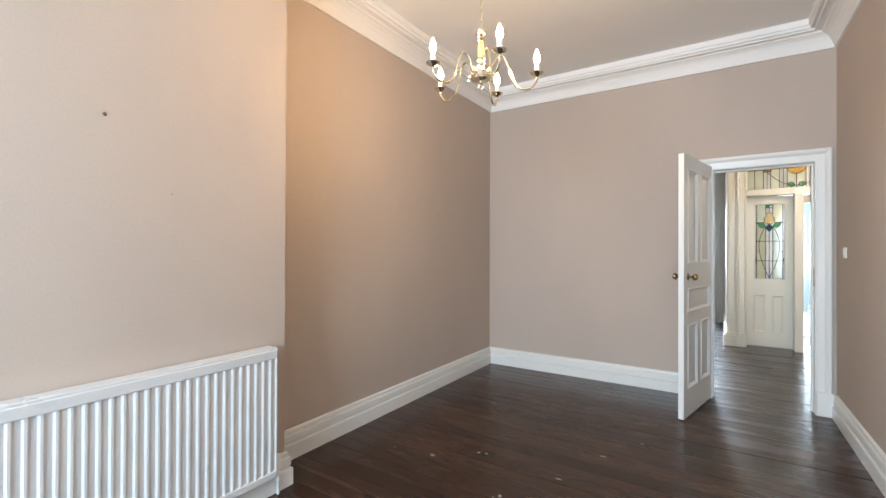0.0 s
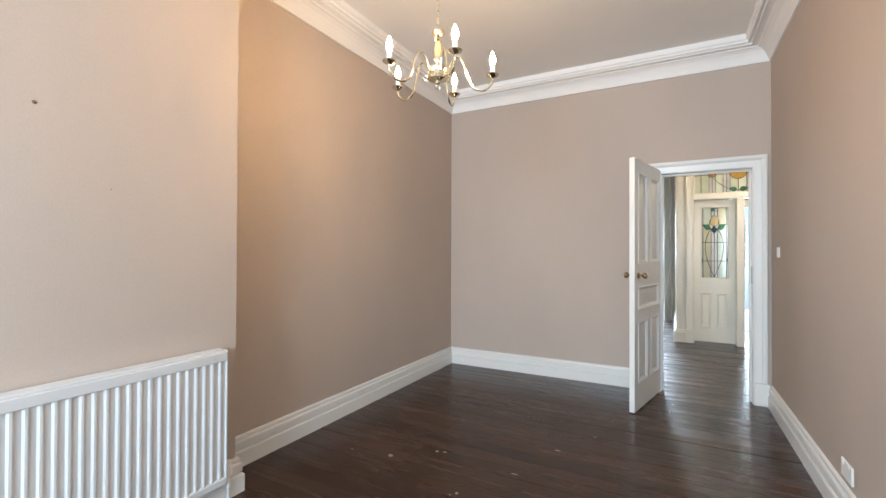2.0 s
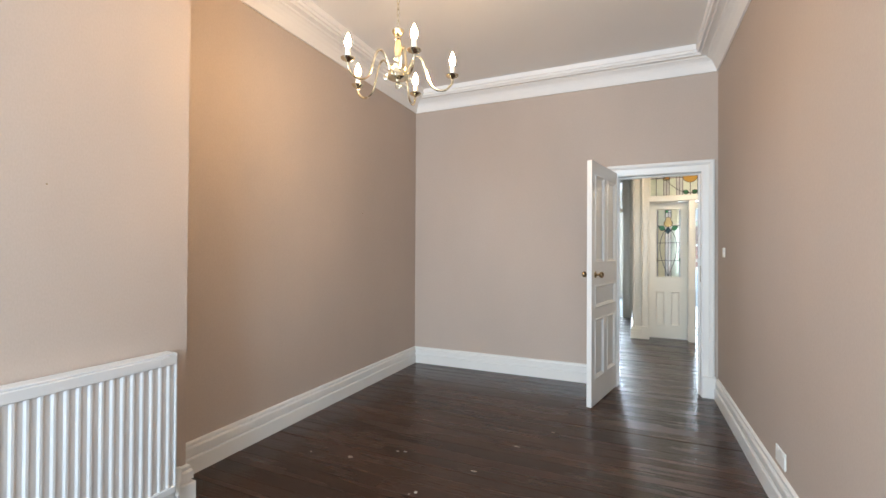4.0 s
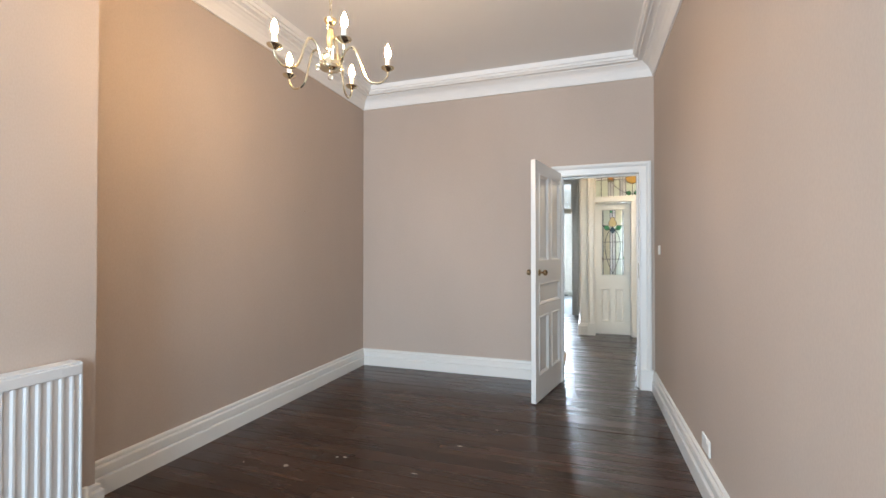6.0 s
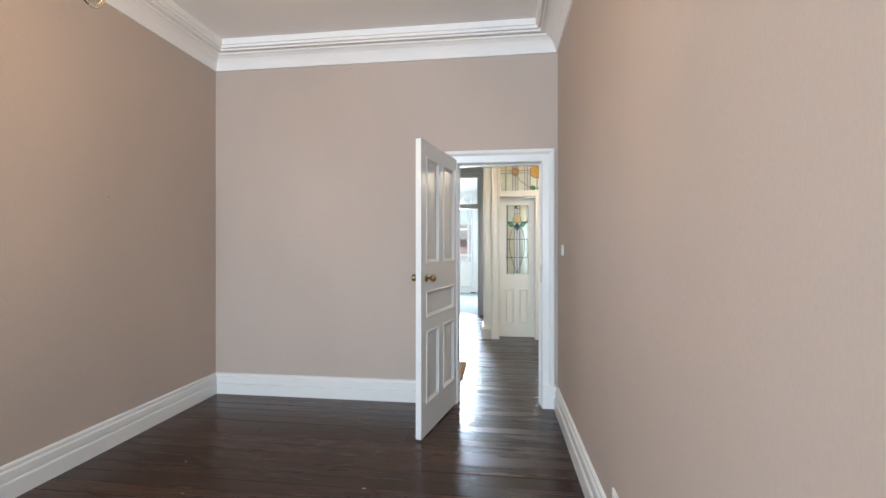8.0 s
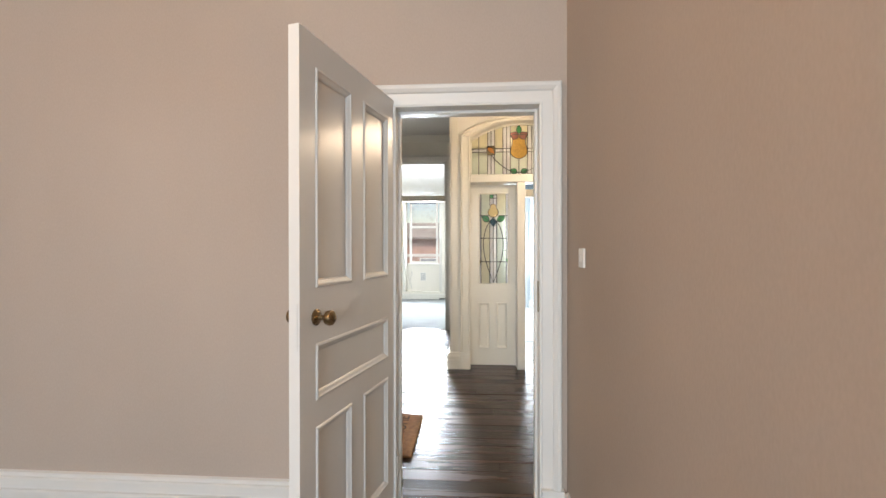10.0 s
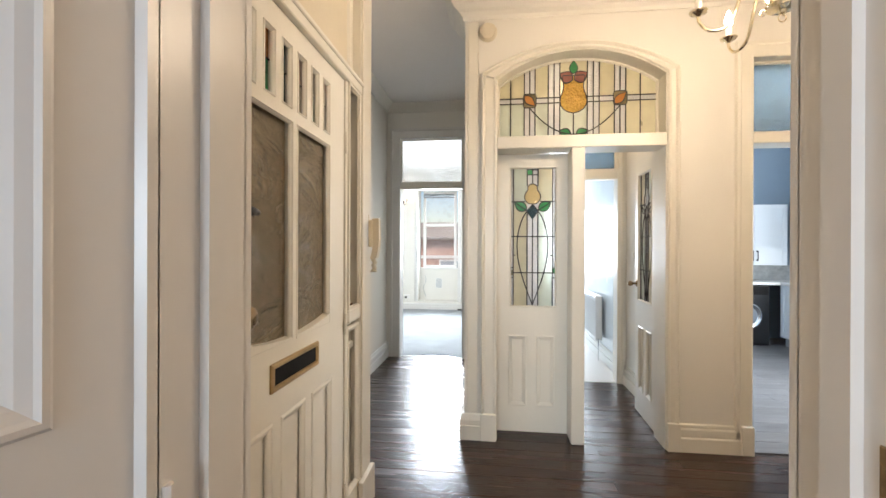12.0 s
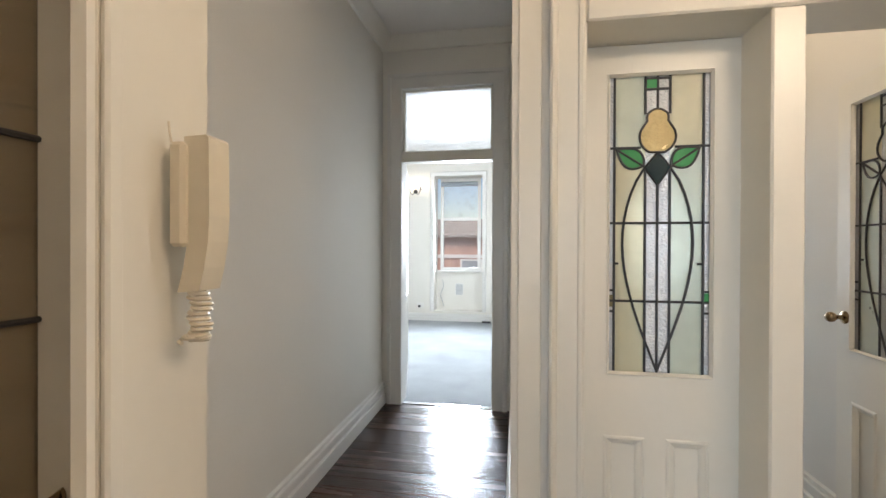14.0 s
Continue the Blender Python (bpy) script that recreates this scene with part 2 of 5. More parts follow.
SKIRT = [(0, 0), (0.034, 0), (0.034, 0.090), (0.030, 0.095), (0.018, 0.097), (0.018, 0.104), (0.026, 0.108), (0.026, 0.148), (0.021, 0.155), (0.012, 0.157), (0.012, 0.163), (0.018, 0.166), (0.016, 0.178), (0, 0.184)]
CORNICE = [(0, 2.885), (0.012, 2.885), (0.014, 2.898), (0.020, 2.915), (0.032, 2.945), (0.048, 2.970), (0.070, 2.988), (0.082, 2.992), (0.086, 3.002), (0.116, 3.008), (0.118, 2.998), (0.126, 2.998), (0.129, 3.016),
           (0.138, 3.020), (0.140, 3.010), (0.149, 3.010), (0.152, 3.030), (0.160, 3.034), (0.162, 3.08), (0, 3.08)]
ARCHI = [(u * 0.86, v) for u, v in ((0, 0), (0, 0.016), (-0.012, 0.02), (-0.016, 0.014), (-0.072, 0.016), (-0.078, 0.026), (-0.095, 0.036), (-0.112, 0.036), (-0.12, 0.03), (-0.122, 0))]
CEIL, HC = 3.12, 3.16
CORNICE = [(u * 1.22, v + 0.04) for u, v in CORNICE]

# ---- main room shell ----
BY, RX, LX, BX, NY = 5.26, 0.865, -2.18, -1.945, -2.2
setting("floor", boxes(((-2.4, -2.4, -0.12), (0.98, 5.335, -0.012)), ((-1.05, 5.335, -0.12), (3.2, 8.0, -0.012)), ((-1.05, 8.0, -0.12), (1.9, 10.2, -0.012))), M_GAP, "dark void under the old floorboards", "floor")
setting("wall_alcove", boxes(((LX - 0.15, 2.26, 0), (LX, BY, CEIL))), M_TAUPE, "plain taupe painted plaster alcove wall", "wall")
setting("wall_breast", boxes(((LX - 0.15, NY, 0), (BX, 2.26, CEIL))), M_TAUPE, "taupe painted chimney breast wall behind radiator", "wall")
setting("wall_right", boxes(((RX, NY, 0), (RX + 0.12, BY, CEIL))), M_TAUPE, "long plain taupe painted plaster wall", "wall")
OX0, OX1, OZ = 0.038, 0.732, 2.03
setting("wall_door", boxes(((LX - 0.15, BY, 0), (OX0 - 0.02, BY + 0.07, CEIL)), ((OX1 + 0.02, BY, 0), (RX + 0.12, BY + 0.07, CEIL)), ((OX0 - 0.02, BY, OZ + 0.02), (OX1 + 0.02, BY + 0.07, CEIL))), M_TAUPE,
        "taupe painted wall with a doorway to the hall", "wall")
setting("wall_window", boxes(((LX - 0.15, NY - 0.25, 0), (-1.65, NY, CEIL)), ((0.35, NY - 0.25, 0), (RX + 0.12, NY, CEIL)), ((-1.65, NY - 0.25, 0), (0.35, NY, 0.65)), ((-1.65, NY - 0.25, 2.65), (0.35, NY, CEIL))), M_TAUPE,
        "taupe wall with the large front window", "wall")
setting("ceiling_main", boxes(((-2.4, -2.5, CEIL), (1.0, BY + 0.07, CEIL + 0.1))), M_CEIL, "off-white painted plaster ceiling", "ceiling")
setting("cornice_main", sweep(bmesh.new(), [(RX, NY, 0), (RX, BY, 0), (LX, BY, 0), (LX, 2.26, 0), (BX, 2.26, 0), (BX, NY, 0)], CORNICE, (0, 0, 1)), M_CEIL, "white coved plaster cornice with ribbed edge", "cornice")
setting("baseboard_right", sweep(bmesh.new(), [(RX, NY, 0), (RX, BY - 0.03, 0)], SKIRT, (0, 0, 1)), M_GLOSS, "tall white moulded skirting board", "skirting")
setting("baseboard_left", sweep(bmesh.new(), [(OX0 - 0.125, BY, 0), (LX, BY, 0), (LX, 2.26, 0), (BX, 2.26, 0), (BX, NY, 0)], SKIRT, (0, 0, 1)), M_GLOSS, "tall white moulded skirting board round the alcove", "skirting")


def window(name, m, w, h, rows, label):
    ob = thing(name, label, "window", m, kind="structure")
    part("window_frame", sweep(bmesh.new(), [(0, 0, 0), (w, 0, 0), (w, 0, h), (0, 0, h)], [(0, -0.03), (0.055, -0.03), (0.06, -0.02), (0.06, 0.03), (0, 0.03)], (0, -1, 0), True), M_GLOSS, ob)
    for z in rows:
        part("glazing_bar", boxes(((0.05, -0.025, z - 0.03), (w - 0.05, 0.025, z + 0.03)), bevel=0.005), M_GLOSS, ob)
    zs = [0, *rows, h]
    for a, b in zip(zs, zs[1:]):
        p = part("pane", boxes(((0.055, -0.003, a + 0.03), (w - 0.055, 0.003, b - 0.03))), G_CLEAR, ob)
        p.visible_shadow = False
    return ob


window("window_1", pose(-1.65, NY - 0.12, 0.65), 2.0, 2.0, [1.0], "large white sash window at the front")


def lined_doorway(name, x0, x1, h, y0, y1, label, arch=ARCHI, mat_=None):
    """Jambs, head and architraves of an opening in a wall that runs along x."""
    mat_ = mat_ or M_GLOSS
    ob = thing(name, label, "door frame", kind="structure")
    part("jamb", boxes(((x0 - 0.02, y0 - 0.004, 0), (x0, y1 + 0.004, h)), bevel=0.002), mat_, ob)
    part("jamb", boxes(((x1, y0 - 0.004, 0), (x1 + 0.02, y1 + 0.004, h)), bevel=0.002), mat_, ob)
    part("head", boxes(((x0 - 0.02, y0 - 0.004, h), (x1 + 0.02, y1 + 0.004, h + 0.02)), bevel=0.002), mat_, ob)
    part("architrave", sweep(bmesh.new(), [(x1, y0, 0), (x1, y0, h), (x0, y0, h), (x0, y0, 0)], arch, (0, -1, 0)), mat_, ob)
    part("architrave", sweep(bmesh.new(), [(x0, y1, 0), (x0, y1, h), (x1, y1, h), (x1, y1, 0)], arch, (0, 1, 0)), mat_, ob)
    return ob


d1 = lined_doorway("door_frame_1", OX0, OX1, OZ, BY, BY + 0.15, "white gloss moulded door frame between room and hall")
part("door_stop", sweep(bmesh.new(), [(OX1, BY + 0.06, 0), (OX1, BY + 0.06, OZ), (OX0, BY + 0.06, OZ), (OX0, BY + 0.06, 0)], [(0, 0), (0.012, 0), (0.012, -0.04), (0, -0.04)], (0, -1, 0)), M_GLOSS, d1)
part("plinth_block", boxes(((OX1 + 0.006, BY - 0.042, 0), (RX - 0.018, BY, 0.19)), bevel=0.004), M_GLOSS, d1)
part("strike_plate", boxes(((OX1 - 0.003, BY + 0.012, 1.03), (OX1, BY + 0.04, 1.18)), bevel=0.001), M_AGED, d1, "aged brass strike plate")


def knob(parent, p, n, r=0.026, material=None, name="door_knob"):
    """A turned knob with its rose, out of p along n."""
    m = Matrix.Translation(p) @ Vector(n).to_track_quat("Z", "Y").to_matrix().to_4x4()
    bm = lathe(bmesh.new(), [(0.028, 0), (0.028, 0.004), (0.022, 0.008), (0.010, 0.012), (0.009, 0.030), (0.013, 0.034), (r * 0.9, 0.042), (r, 0.052), (r * 0.93, 0.062), (r * 0.6, 0.069), (0.002, 0.071)], 20, m)
    return part(name, bm, material or M_AGED, parent, "aged brass door knob", smooth=True)


PMOULD = [(0, 0), (0.004, 0.004), (0.010, 0.005), (0.014, 0.001), (0.024, -0.004), (0.030, -0.010), (0, -0.012)]


def leaf(parent, w, h, t, panels, glazed=(), material=None, sill=True):
    """A framed door leaf in x 0..w, y 0..t, z 0..h, with sunk panels and their mouldings on both faces."""
    material = material or M_GLOSS
    holes = [*panels, *glazed]
    holes = [tuple(round(c, 3) for c in p) for p in holes]
    xs = sorted({0, w, *[v for p in holes for v in (p[0], p[2])]})
    zs = sorted({0, h, *[v for p in holes for v in (p[1], p[3])]})
    bm = bmesh.new()
    vs = {}

    def v(x, y, z):
        k = (round(x, 4), round(y, 4), round(z, 4))
        if k not in vs:
            vs[k] = bm.verts.new(k)
        return vs[k]

    solid = lambda x, z: 0 < x < w and 0 < z < h and not any(p[0] < x < p[2] and p[1] < z < p[3] for p in holes)
    for x0, x1 in zip(xs, xs[1:]):
        for z0, z1 in zip(zs, zs[1:]):
            cx, cz = (x0 + x1) / 2, (z0 + z1) / 2
            if not solid(cx, cz):
                continue
            for y in (0, t):
                bm.faces.new((v(x0, y, z0), v(x1, y, z0), v(x1, y, z1), v(x0, y, z1)))
            for ax, az, qx, qz, e in ((x0, z0, x0, z1, (x0 - 1e-3, cz)), (x1, z0, x1, z1, (x1 + 1e-3, cz)), (x0, z0, x1, z0, (cx, z0 - 1e-3)), (x0, z1, x1, z1, (cx, z1 + 1e-3))):
                if not solid(*e):
                    bm.faces.new((v(ax, 0, az), v(qx, 0, qz), v(qx, t, qz), v(ax, t, az)))
    part("leaf_frame", bm, material, parent)
    for x0, z0, x1, z1 in panels:
        part("panel", boxes(((x0 - 0.004, t / 2 - 0.007, z0 - 0.004), (x1 + 0.004, t / 2 + 0.007, z1 + 0.004))), material, parent)
    for q, (x0, z0, x1, z1) in enumerate(holes):
        mould = PMOULD if q < len(panels) else [(u * 0.4, v) for u, v in PMOULD]
        part("moulding", sweep(bmesh.new(), [(x0, 0, z0), (x1, 0, z0), (x1, 0, z1), (x0, 0, z1)], mould, (0, -1, 0), True), material, parent)
        part("moulding", sweep(bmesh.new(), [(x1, t, z0), (x0, t, z0), (x0, t, z1), (x1, t, z1)], mould, (0, 1, 0), True), material, parent)


def hinge(parent, x, y, z, material=None):
    bm = lathe(bmesh.new(), [(0.007, -0.05), (0.007, -0.018), (0.006, -0.017), (0.006, -0.015), (0.007, -0.014), (0.007, 0.015), (0.006, 0.016), (0.006, 0.018), (0.007, 0.019), (0.007, 0.05)], 8, Matrix.Translation((x, y, z)))
    part("hinge", bm, material or M_GLOSS, parent)


# room door, standing open into the room
HINGE, FREE = Vector((0.034, 5.268)), Vector((-0.144, 4.490))
ang = math.degrees(math.atan2(FREE.y - HINGE.y, FREE.x - HINGE.x))
room_door = thing("door_1", "white gloss five-panel door standing open into room", "door", pose(HINGE.x, HINGE.y, 0.012, 0, 0, ang) @ pose(0, -0.04, 0), kind="structure")
DW, DH = 0.785, 2.05
leaf(room_door, DW, DH, 0.04, [(0.095, 1.195, 0.345, 1.945), (0.445, 1.195, 0.695, 1.945), (0.095, 0.81, 0.695, 1.005), (0.095, 0.21, 0.345, 0.72), (0.445, 0.21, 0.695, 0.72)])
knob(room_door, (DW - 0.093, 0.0, 1.095), (0, -1, 0))
knob(room_door, (DW - 0.093, 0.04, 1.095), (0, 1, 0))
part("latch_plate", boxes(((DW - 0.001, 0.008, 1.0), (DW + 0.002, 0.032, 1.15))), M_GLOSS, room_door)
for hz in (0.25, 1.05, 1.8):
    hinge(room_door, -0.003, 0.043, hz)

# radiator with fluted front, on the chimney breast


def radiator(m, length, height, label, depth=0.075, flutes=None):
    """Along local x, its front towards local -y, from z 0."""
    ob = thing("radiator", label, "radiator", m)
    pitch = 0.040
    k = int((length - 0.03) / pitch)
    bm = bmesh.new()
    line = [(0, 0.006)]
    for i in range(k):
        x0 = 0.015 + i * (length - 0.03) / k
        p = (length - 0.03) / k
        line += [(x0, 0.006), (x0 + p * 0.22, 0.006), (x0 + p * 0.40, 0.0), (x0 + p * 0.60, 0.0), (x0 + p * 0.78, 0.006)]
    line.append((length, 0.006))
    a = [bm.verts.new((px, py, 0.035)) for px, py in line]
    b = [bm.verts.new((px, py, height - 0.05)) for px, py in line]
    for i in range(len(line) - 1):
        bm.faces.new((a[i], a[i + 1], b[i + 1], b[i]))
    part("front_panel", bm, M_RAD, ob)
    part("back_panel", boxes(((0.0, depth - 0.014, 0.0), (length, depth, height - 0.01))), M_RAD, ob)
    part("top_grille", boxes(((0, 0.004, height - 0.012), (length, depth, height)), bevel=0.003), M_RAD, ob)
    part("top_rail", boxes(((0, -0.003, height - 0.058), (length, 0.014, height - 0.011)), bevel=0.004), M_RAD, ob)
    part("bottom_rail", boxes(((0, -0.003, 0.0), (length, 0.014, 0.037)), bevel=0.004), M_RAD, ob)
    for sx in (-0.004, length - 0.008):
        part("side_panel", boxes(((sx, -0.001, 0.0), (sx + 0.012, depth, height - 0.006)), bevel=0.003), M_RAD, ob)
    return ob


rad = radiator(pose(-1.86, 0.45, 0.115, 0, 0, 90), 1.70, 0.68, "white fluted panel radiator on the chimney breast wall")
bm = lathe(bmesh.new(), [(0.011, -0.06), (0.011, 0.0), (0.017, 0.004), (0.017, 0.05), (0.014, 0.055), (0.014, 0.075), (0.003, 0.08)], 14, pose(1.735, 0.035, 0.02))
part("valve", bm, M_PLASTIC, rad, "white thermostatic radiator valve", smooth=True)
part("pipe", tube(bmesh.new(), [(1.735, 0.035, -0.14), (1.735, 0.035, -0.05), (1.735, 0.035, 0.04), (1.70, 0.035, 0.05)], 0.0075), M_RAD, rad, smooth=True)
for bx in (0.25, 1.45):
    part("bracket", boxes(((bx, 0.074, 0.08), (bx + 0.03, 0.087, 0.6))), M_RAD, rad)

# brass candle chandeliers


def chandelier(m, label, arms, turn, drop, bulb=None):
    ob = thing("chandelier", label, "chandelier", m)
    bm = lathe(bmesh.new(), [(0.002, -0.035), (0.012, -0.030), (0.016, -0.02), (0.05, -0.012), (0.055, 0.0), (0.050, 0.012), (0.05, 0.04), (0.054, 0.046), (0.045, 0.054), (0.016, 0.062), (0.014, 0.08), (0.020, 0.09), (0.016, 0.10)], 24)
    part("hub", bm, M_BRASS, ob, smooth=True)
    bm = lathe(bmesh.new(), [(0.013, 0.10), (0.017, 0.12), (0.0175, 0.15), (0.014, 0.175), (0.011, 0.187)], 10)
    part("stem", bm, M_COLUMN, ob, "cream column between brass collars", smooth=True)
    bm = lathe(bmesh.new(), [(0.011, 0.187), (0.016, 0.192), (0.012, 0.204), (0.018, 0.209), (0.032, 0.230), (0.032, 0.238), (0.012, 0.246), (0.006, 0.256)], 16)
    part("crown", bm, M_BRASS, ob, smooth=True)
    bm = bmesh.new()
    z, flip = 0.256, 0
    while z < drop - 0.05:
        mm = Matrix.Translation((0, 0, z + 0.016)) @ pose(0, 0, 0, 0, 0, 90 * flip)
        tube(bm, [mm @ Vector((0.007 * math.cos(a), 0, 0.018 * math.sin(a))) for a in [2 * math.pi * i / 10 for i in range(11)]], 0.0018, 5)
        z += 0.03
        flip ^= 1
    part("chain", bm, M_BRASS, ob, smooth=True)
    part("ceiling_rose", lathe(bmesh.new(), [(0.05, drop), (0.05, drop - 0.012), (0.035, drop - 0.03), (0.008, drop - 0.045), (0.003, drop - 0.05)], 20), M_BRASS, ob, smooth=True)
    part("ring", tube(bmesh.new(), [(0.014 * math.cos(a), 0, -0.048 + 0.014 * math.sin(a)) for a in [2 * math.pi * i / 12 for i in range(13)]], 0.0025, 6), M_BRASS, ob, smooth=True)
    for i in range(arms):
        a = radians(turn + 360 * i / arms)
        c, s = math.cos(a), math.sin(a)
        path = [(q * 1.12, z) for q, z in ((0.045, 0.02), (0.060, 0.075), (0.082, 0.105), (0.105, 0.100), (0.122, 0.06), (0.138, 0.0), (0.155, -0.045), (0.185, -0.066), (0.22, -0.064), (0.243, -0.04), (0.252, -0.018), (0.252, 0.004))]
        fine = []
        for k in range(len(path) - 1):
            p0, p1, p2, p3 = path[max(k - 1, 0)], path[k], path[k + 1], path[min(k + 2, len(path) - 1)]
            for t in (0, 0.33, 0.67):
                fine.append(tuple(0.5 * (2 * p1[q] + (p2[q] - p0[q]) * t + (2 * p0[q] - 5 * p1[q] + 4 * p2[q] - p3[q]) * t * t + (3 * p1[q] - p0[q] - 3 * p2[q] + p3[q]) * t ** 3) for q in (0, 1)))
        fine.append(path[-1])
        arm = part("arm", tube(bmesh.new(), [(r * c, r * s, z) for r, z in fine], 0.0062, 8), M_BRASS, ob, smooth=True)
        tip = Matrix.Translation((0.282 * c, 0.282 * s, 0.004))
        part("drip_pan", lathe(bmesh.new(), [(0.006, -0.012), (0.012, -0.006), (0.030, 0.004), (0.034, 0.010), (0.030, 0.011), (0.012, 0.006), (0.012, 0.012)], 18, tip), M_BRASS, arm, smooth=True)
        part("candle_sleeve", lathe(bmesh.new(), [(0.012, 0.008), (0.012, 0.058), (0.010, 0.060)], 12, tip), M_SLEEVE, arm, "cream candle sleeve", smooth=True)
        part("bulb", lathe(bmesh.new(), [(0.008, 0.059), (0.0135, 0.072), (0.0155, 0.083), (0.0130, 0.100), (0.006, 0.118), (0.0015, 0.129)], 12, tip), bulb or M_BULB, arm, "lit candle bulb", smooth=True)
        hk = [(0.053, 0.01), (0.066, 0.012), (0.072, 0.0), (0.066, -0.012), (0.056, -0.010)]
        part("scroll", tube(bmesh.new(), [(r * math.cos(a + 0.5), r * math.sin(a + 0.5), z) for r, z in hk], 0.003, 6), M_BRASS, ob, smooth=True)
    return ob


chandelier(pose(-0.94, 2.68, 2.195), "polished brass five-arm chandelier with lit candle bulbs", 5, 27, CEIL - 2.195)
chandelier(pose(1.45, 6.62, 2.28), "polished brass five-arm chandelier lit in the hall", 5, 100, HC - 2.28, M_BULB_HALL)

# ---- hall shell ----
HY, SY = BY + 0.15, 7.94
FX = -0.34
setting("wall_hall_south", boxes(((FX - 0.1, BY + 0.07, 0), (OX0 - 0.02, HY, HC)), ((OX1 + 0.02, BY + 0.07, 0), (3.2, HY, HC)), ((OX0 - 0.02, BY + 0.07, OZ + 0.02), (OX1 + 0.02, HY, HC))), M_WHITE_WALL, "cream hall side of the room wall", "wall")
setting("wall_hall_east", boxes(((3.1, HY, 0), (3.2, SY, HC))), M_WHITE_WALL, "plain cream hall end wall", "wall")
setting("ceiling_hall", boxes(((-2.2, HY - 0.08, HC), (3.2, 10.3, HC + 0.1))), M_CEIL, "off-white hall ceiling", "ceiling")
setting("wall_passage_west", boxes(((-1.1, 7.12, 0), (-0.975, 10.16, HC))), M_WHITE_WALL, "plain pale grey-white passage wall", "wall")
setting("wall_lobby_return", boxes(((-1.1, 7.0, 0), (-0.40, 7.12, HC))), M_WHITE_WALL, "short return wall beside the entrance screen", "wall")
setting("baseboard_passage", sweep(bmesh.new(), [(-0.94, 10.16, 0), (-0.975, 10.16, 0), (-0.975, 7.12, 0), (-0.40, 7.12, 0)], SKIRT, (0, 0, 1)), M_GLOSS, "white moulded skirting along the passage", "skirting")

# arched screen wall with the stained glass doors
AX0, AX1, ASP, AAP = 0.388, 1.540, 2.565, 2.755
KX0, KX1 = 2.075, 2.90


def arch_line(x0, x1, spring, apex, n=24):
    half, rise = (x1 - x0) / 2, apex - spring
    r = (half * half + rise * rise) / (2 * rise)
    a = math.degrees(math.asin(half / r))
    return arc((x0 + x1) / 2, apex - r, r, 90 + a, 90 - a, n)


PX = 0.165
bm = boxes(((PX, SY, 0), (AX0, SY + 0.21, HC)), ((AX1, SY, 0), (KX0, SY + 0.21, HC)), ((KX1, SY, 0), (3.2, SY + 0.21, HC)), ((KX0, SY, 2.65), (KX1, SY + 0.21, HC)))
line = arch_line(AX0, AX1, ASP, AAP)
slab(bm, [*line, (AX1, HC), (AX0, HC)], SY, SY + 0.21)
setting("wall_screen", bm, M_WHITE_WALL, "cream painted hall wall with arched opening", "wall")
setting("wall_passage_east", boxes(((PX, SY + 0.21, 0), (PX + 0.12, 10.16, HC))), M_WHITE_WALL, "plain white passage wall", "wall")
HCORN = [(0, 2.985), (0.015, 2.985), (0.02, 3.01), (0.035, 3.025), (0.04, 3.035), (0.06, 3.045), (0.085, 3.07), (0.10, 3.10), (0.11, 3.11), (0.125, 3.115), (0.125, 3.135), (0.145, 3.14), (0.145, 3.16), (0, 3.16)]
setting("cornice_hall", sweep(bmesh.new(), [(3.1, SY, 0), (PX, SY, 0), (PX, SY + 0.35, 0)], HCORN, (0, 0, 1)), M_WHITE_WALL, "cream stepped plaster cornice over the screen", "cornice")
setting("cornice_passage", sweep(bmesh.new(), [(PX, 10.16, 0), (-0.975, 10.16, 0), (-0.975, 7.12, 0)], [(0, 3.06), (0.02, 3.065), (0.05, 3.10), (0.09, 3.14), (0.10, 3.16), (0, 3.16)], (0, 0, 1)), M_WHITE_WALL, "small coved plaster cornice in the passage", "cornice")

screen = thing("arched_screen_frame", "cream painted arched timber frame with transom", "door frame", kind="structure")
outer = arch_line(AX0 - 0.105, AX1 + 0.074, 2.60, 2.80)
outline = [(AX1, SY, 0), *[(x, SY, z) for x, z in line[::-1]], (AX0, SY, 0)]
outl = [(AX1 + 0.074, SY, 0), *[(x, SY, z) for x, z in outer[::-1]], (AX0 - 0.105, SY, 0)]
part("architrave", slab(bmesh.new(), [*line, *outer[::-1]], SY - 0.016, SY), M_CREAM, screen)
part("architrave", boxes(((AX0 - 0.105, SY - 0.016, 0), (AX0, SY, ASP)), bevel=0.002), M_CREAM, screen)
part("architrave", boxes(((AX1, SY - 0.016, 0), (AX1 + 0.074, SY, ASP)), bevel=0.002), M_CREAM, screen)
part("bead", sweep(bmesh.new(), outl, [(0, 0), (0, 0.03), (0.008, 0.036), (0.018, 0.03), (0.026, 0.016)], (0, -1, 0)), M_CREAM, screen)
part("bead", sweep(bmesh.new(), outline, [(0.003, 0), (0.003, 0.018), (-0.006, 0.024), (-0.016, 0.022), (-0.020, 0.016)], (0, -1, 0)), M_CREAM, screen)
part("lining", sweep(bmesh.new(), [(x, SY - 0.003, z) for x, _, z in outline], [(0.003, 0), (0.009, 0), (0.009, -0.21), (0.003, -0.21)], (0, -1, 0)), M_CREAM, screen)
part("transom", boxes(((AX0 + 0.005, SY - 0.020, 2.064), (AX1 - 0.005, SY + 0.19, 2.152)), bevel=0.006), M_CREAM, screen)
part("mullion", boxes(((0.908, SY - 0.014, 0), (0.998, SY + 0.17, 2.064)), bevel=0.006), M_CREAM, screen)
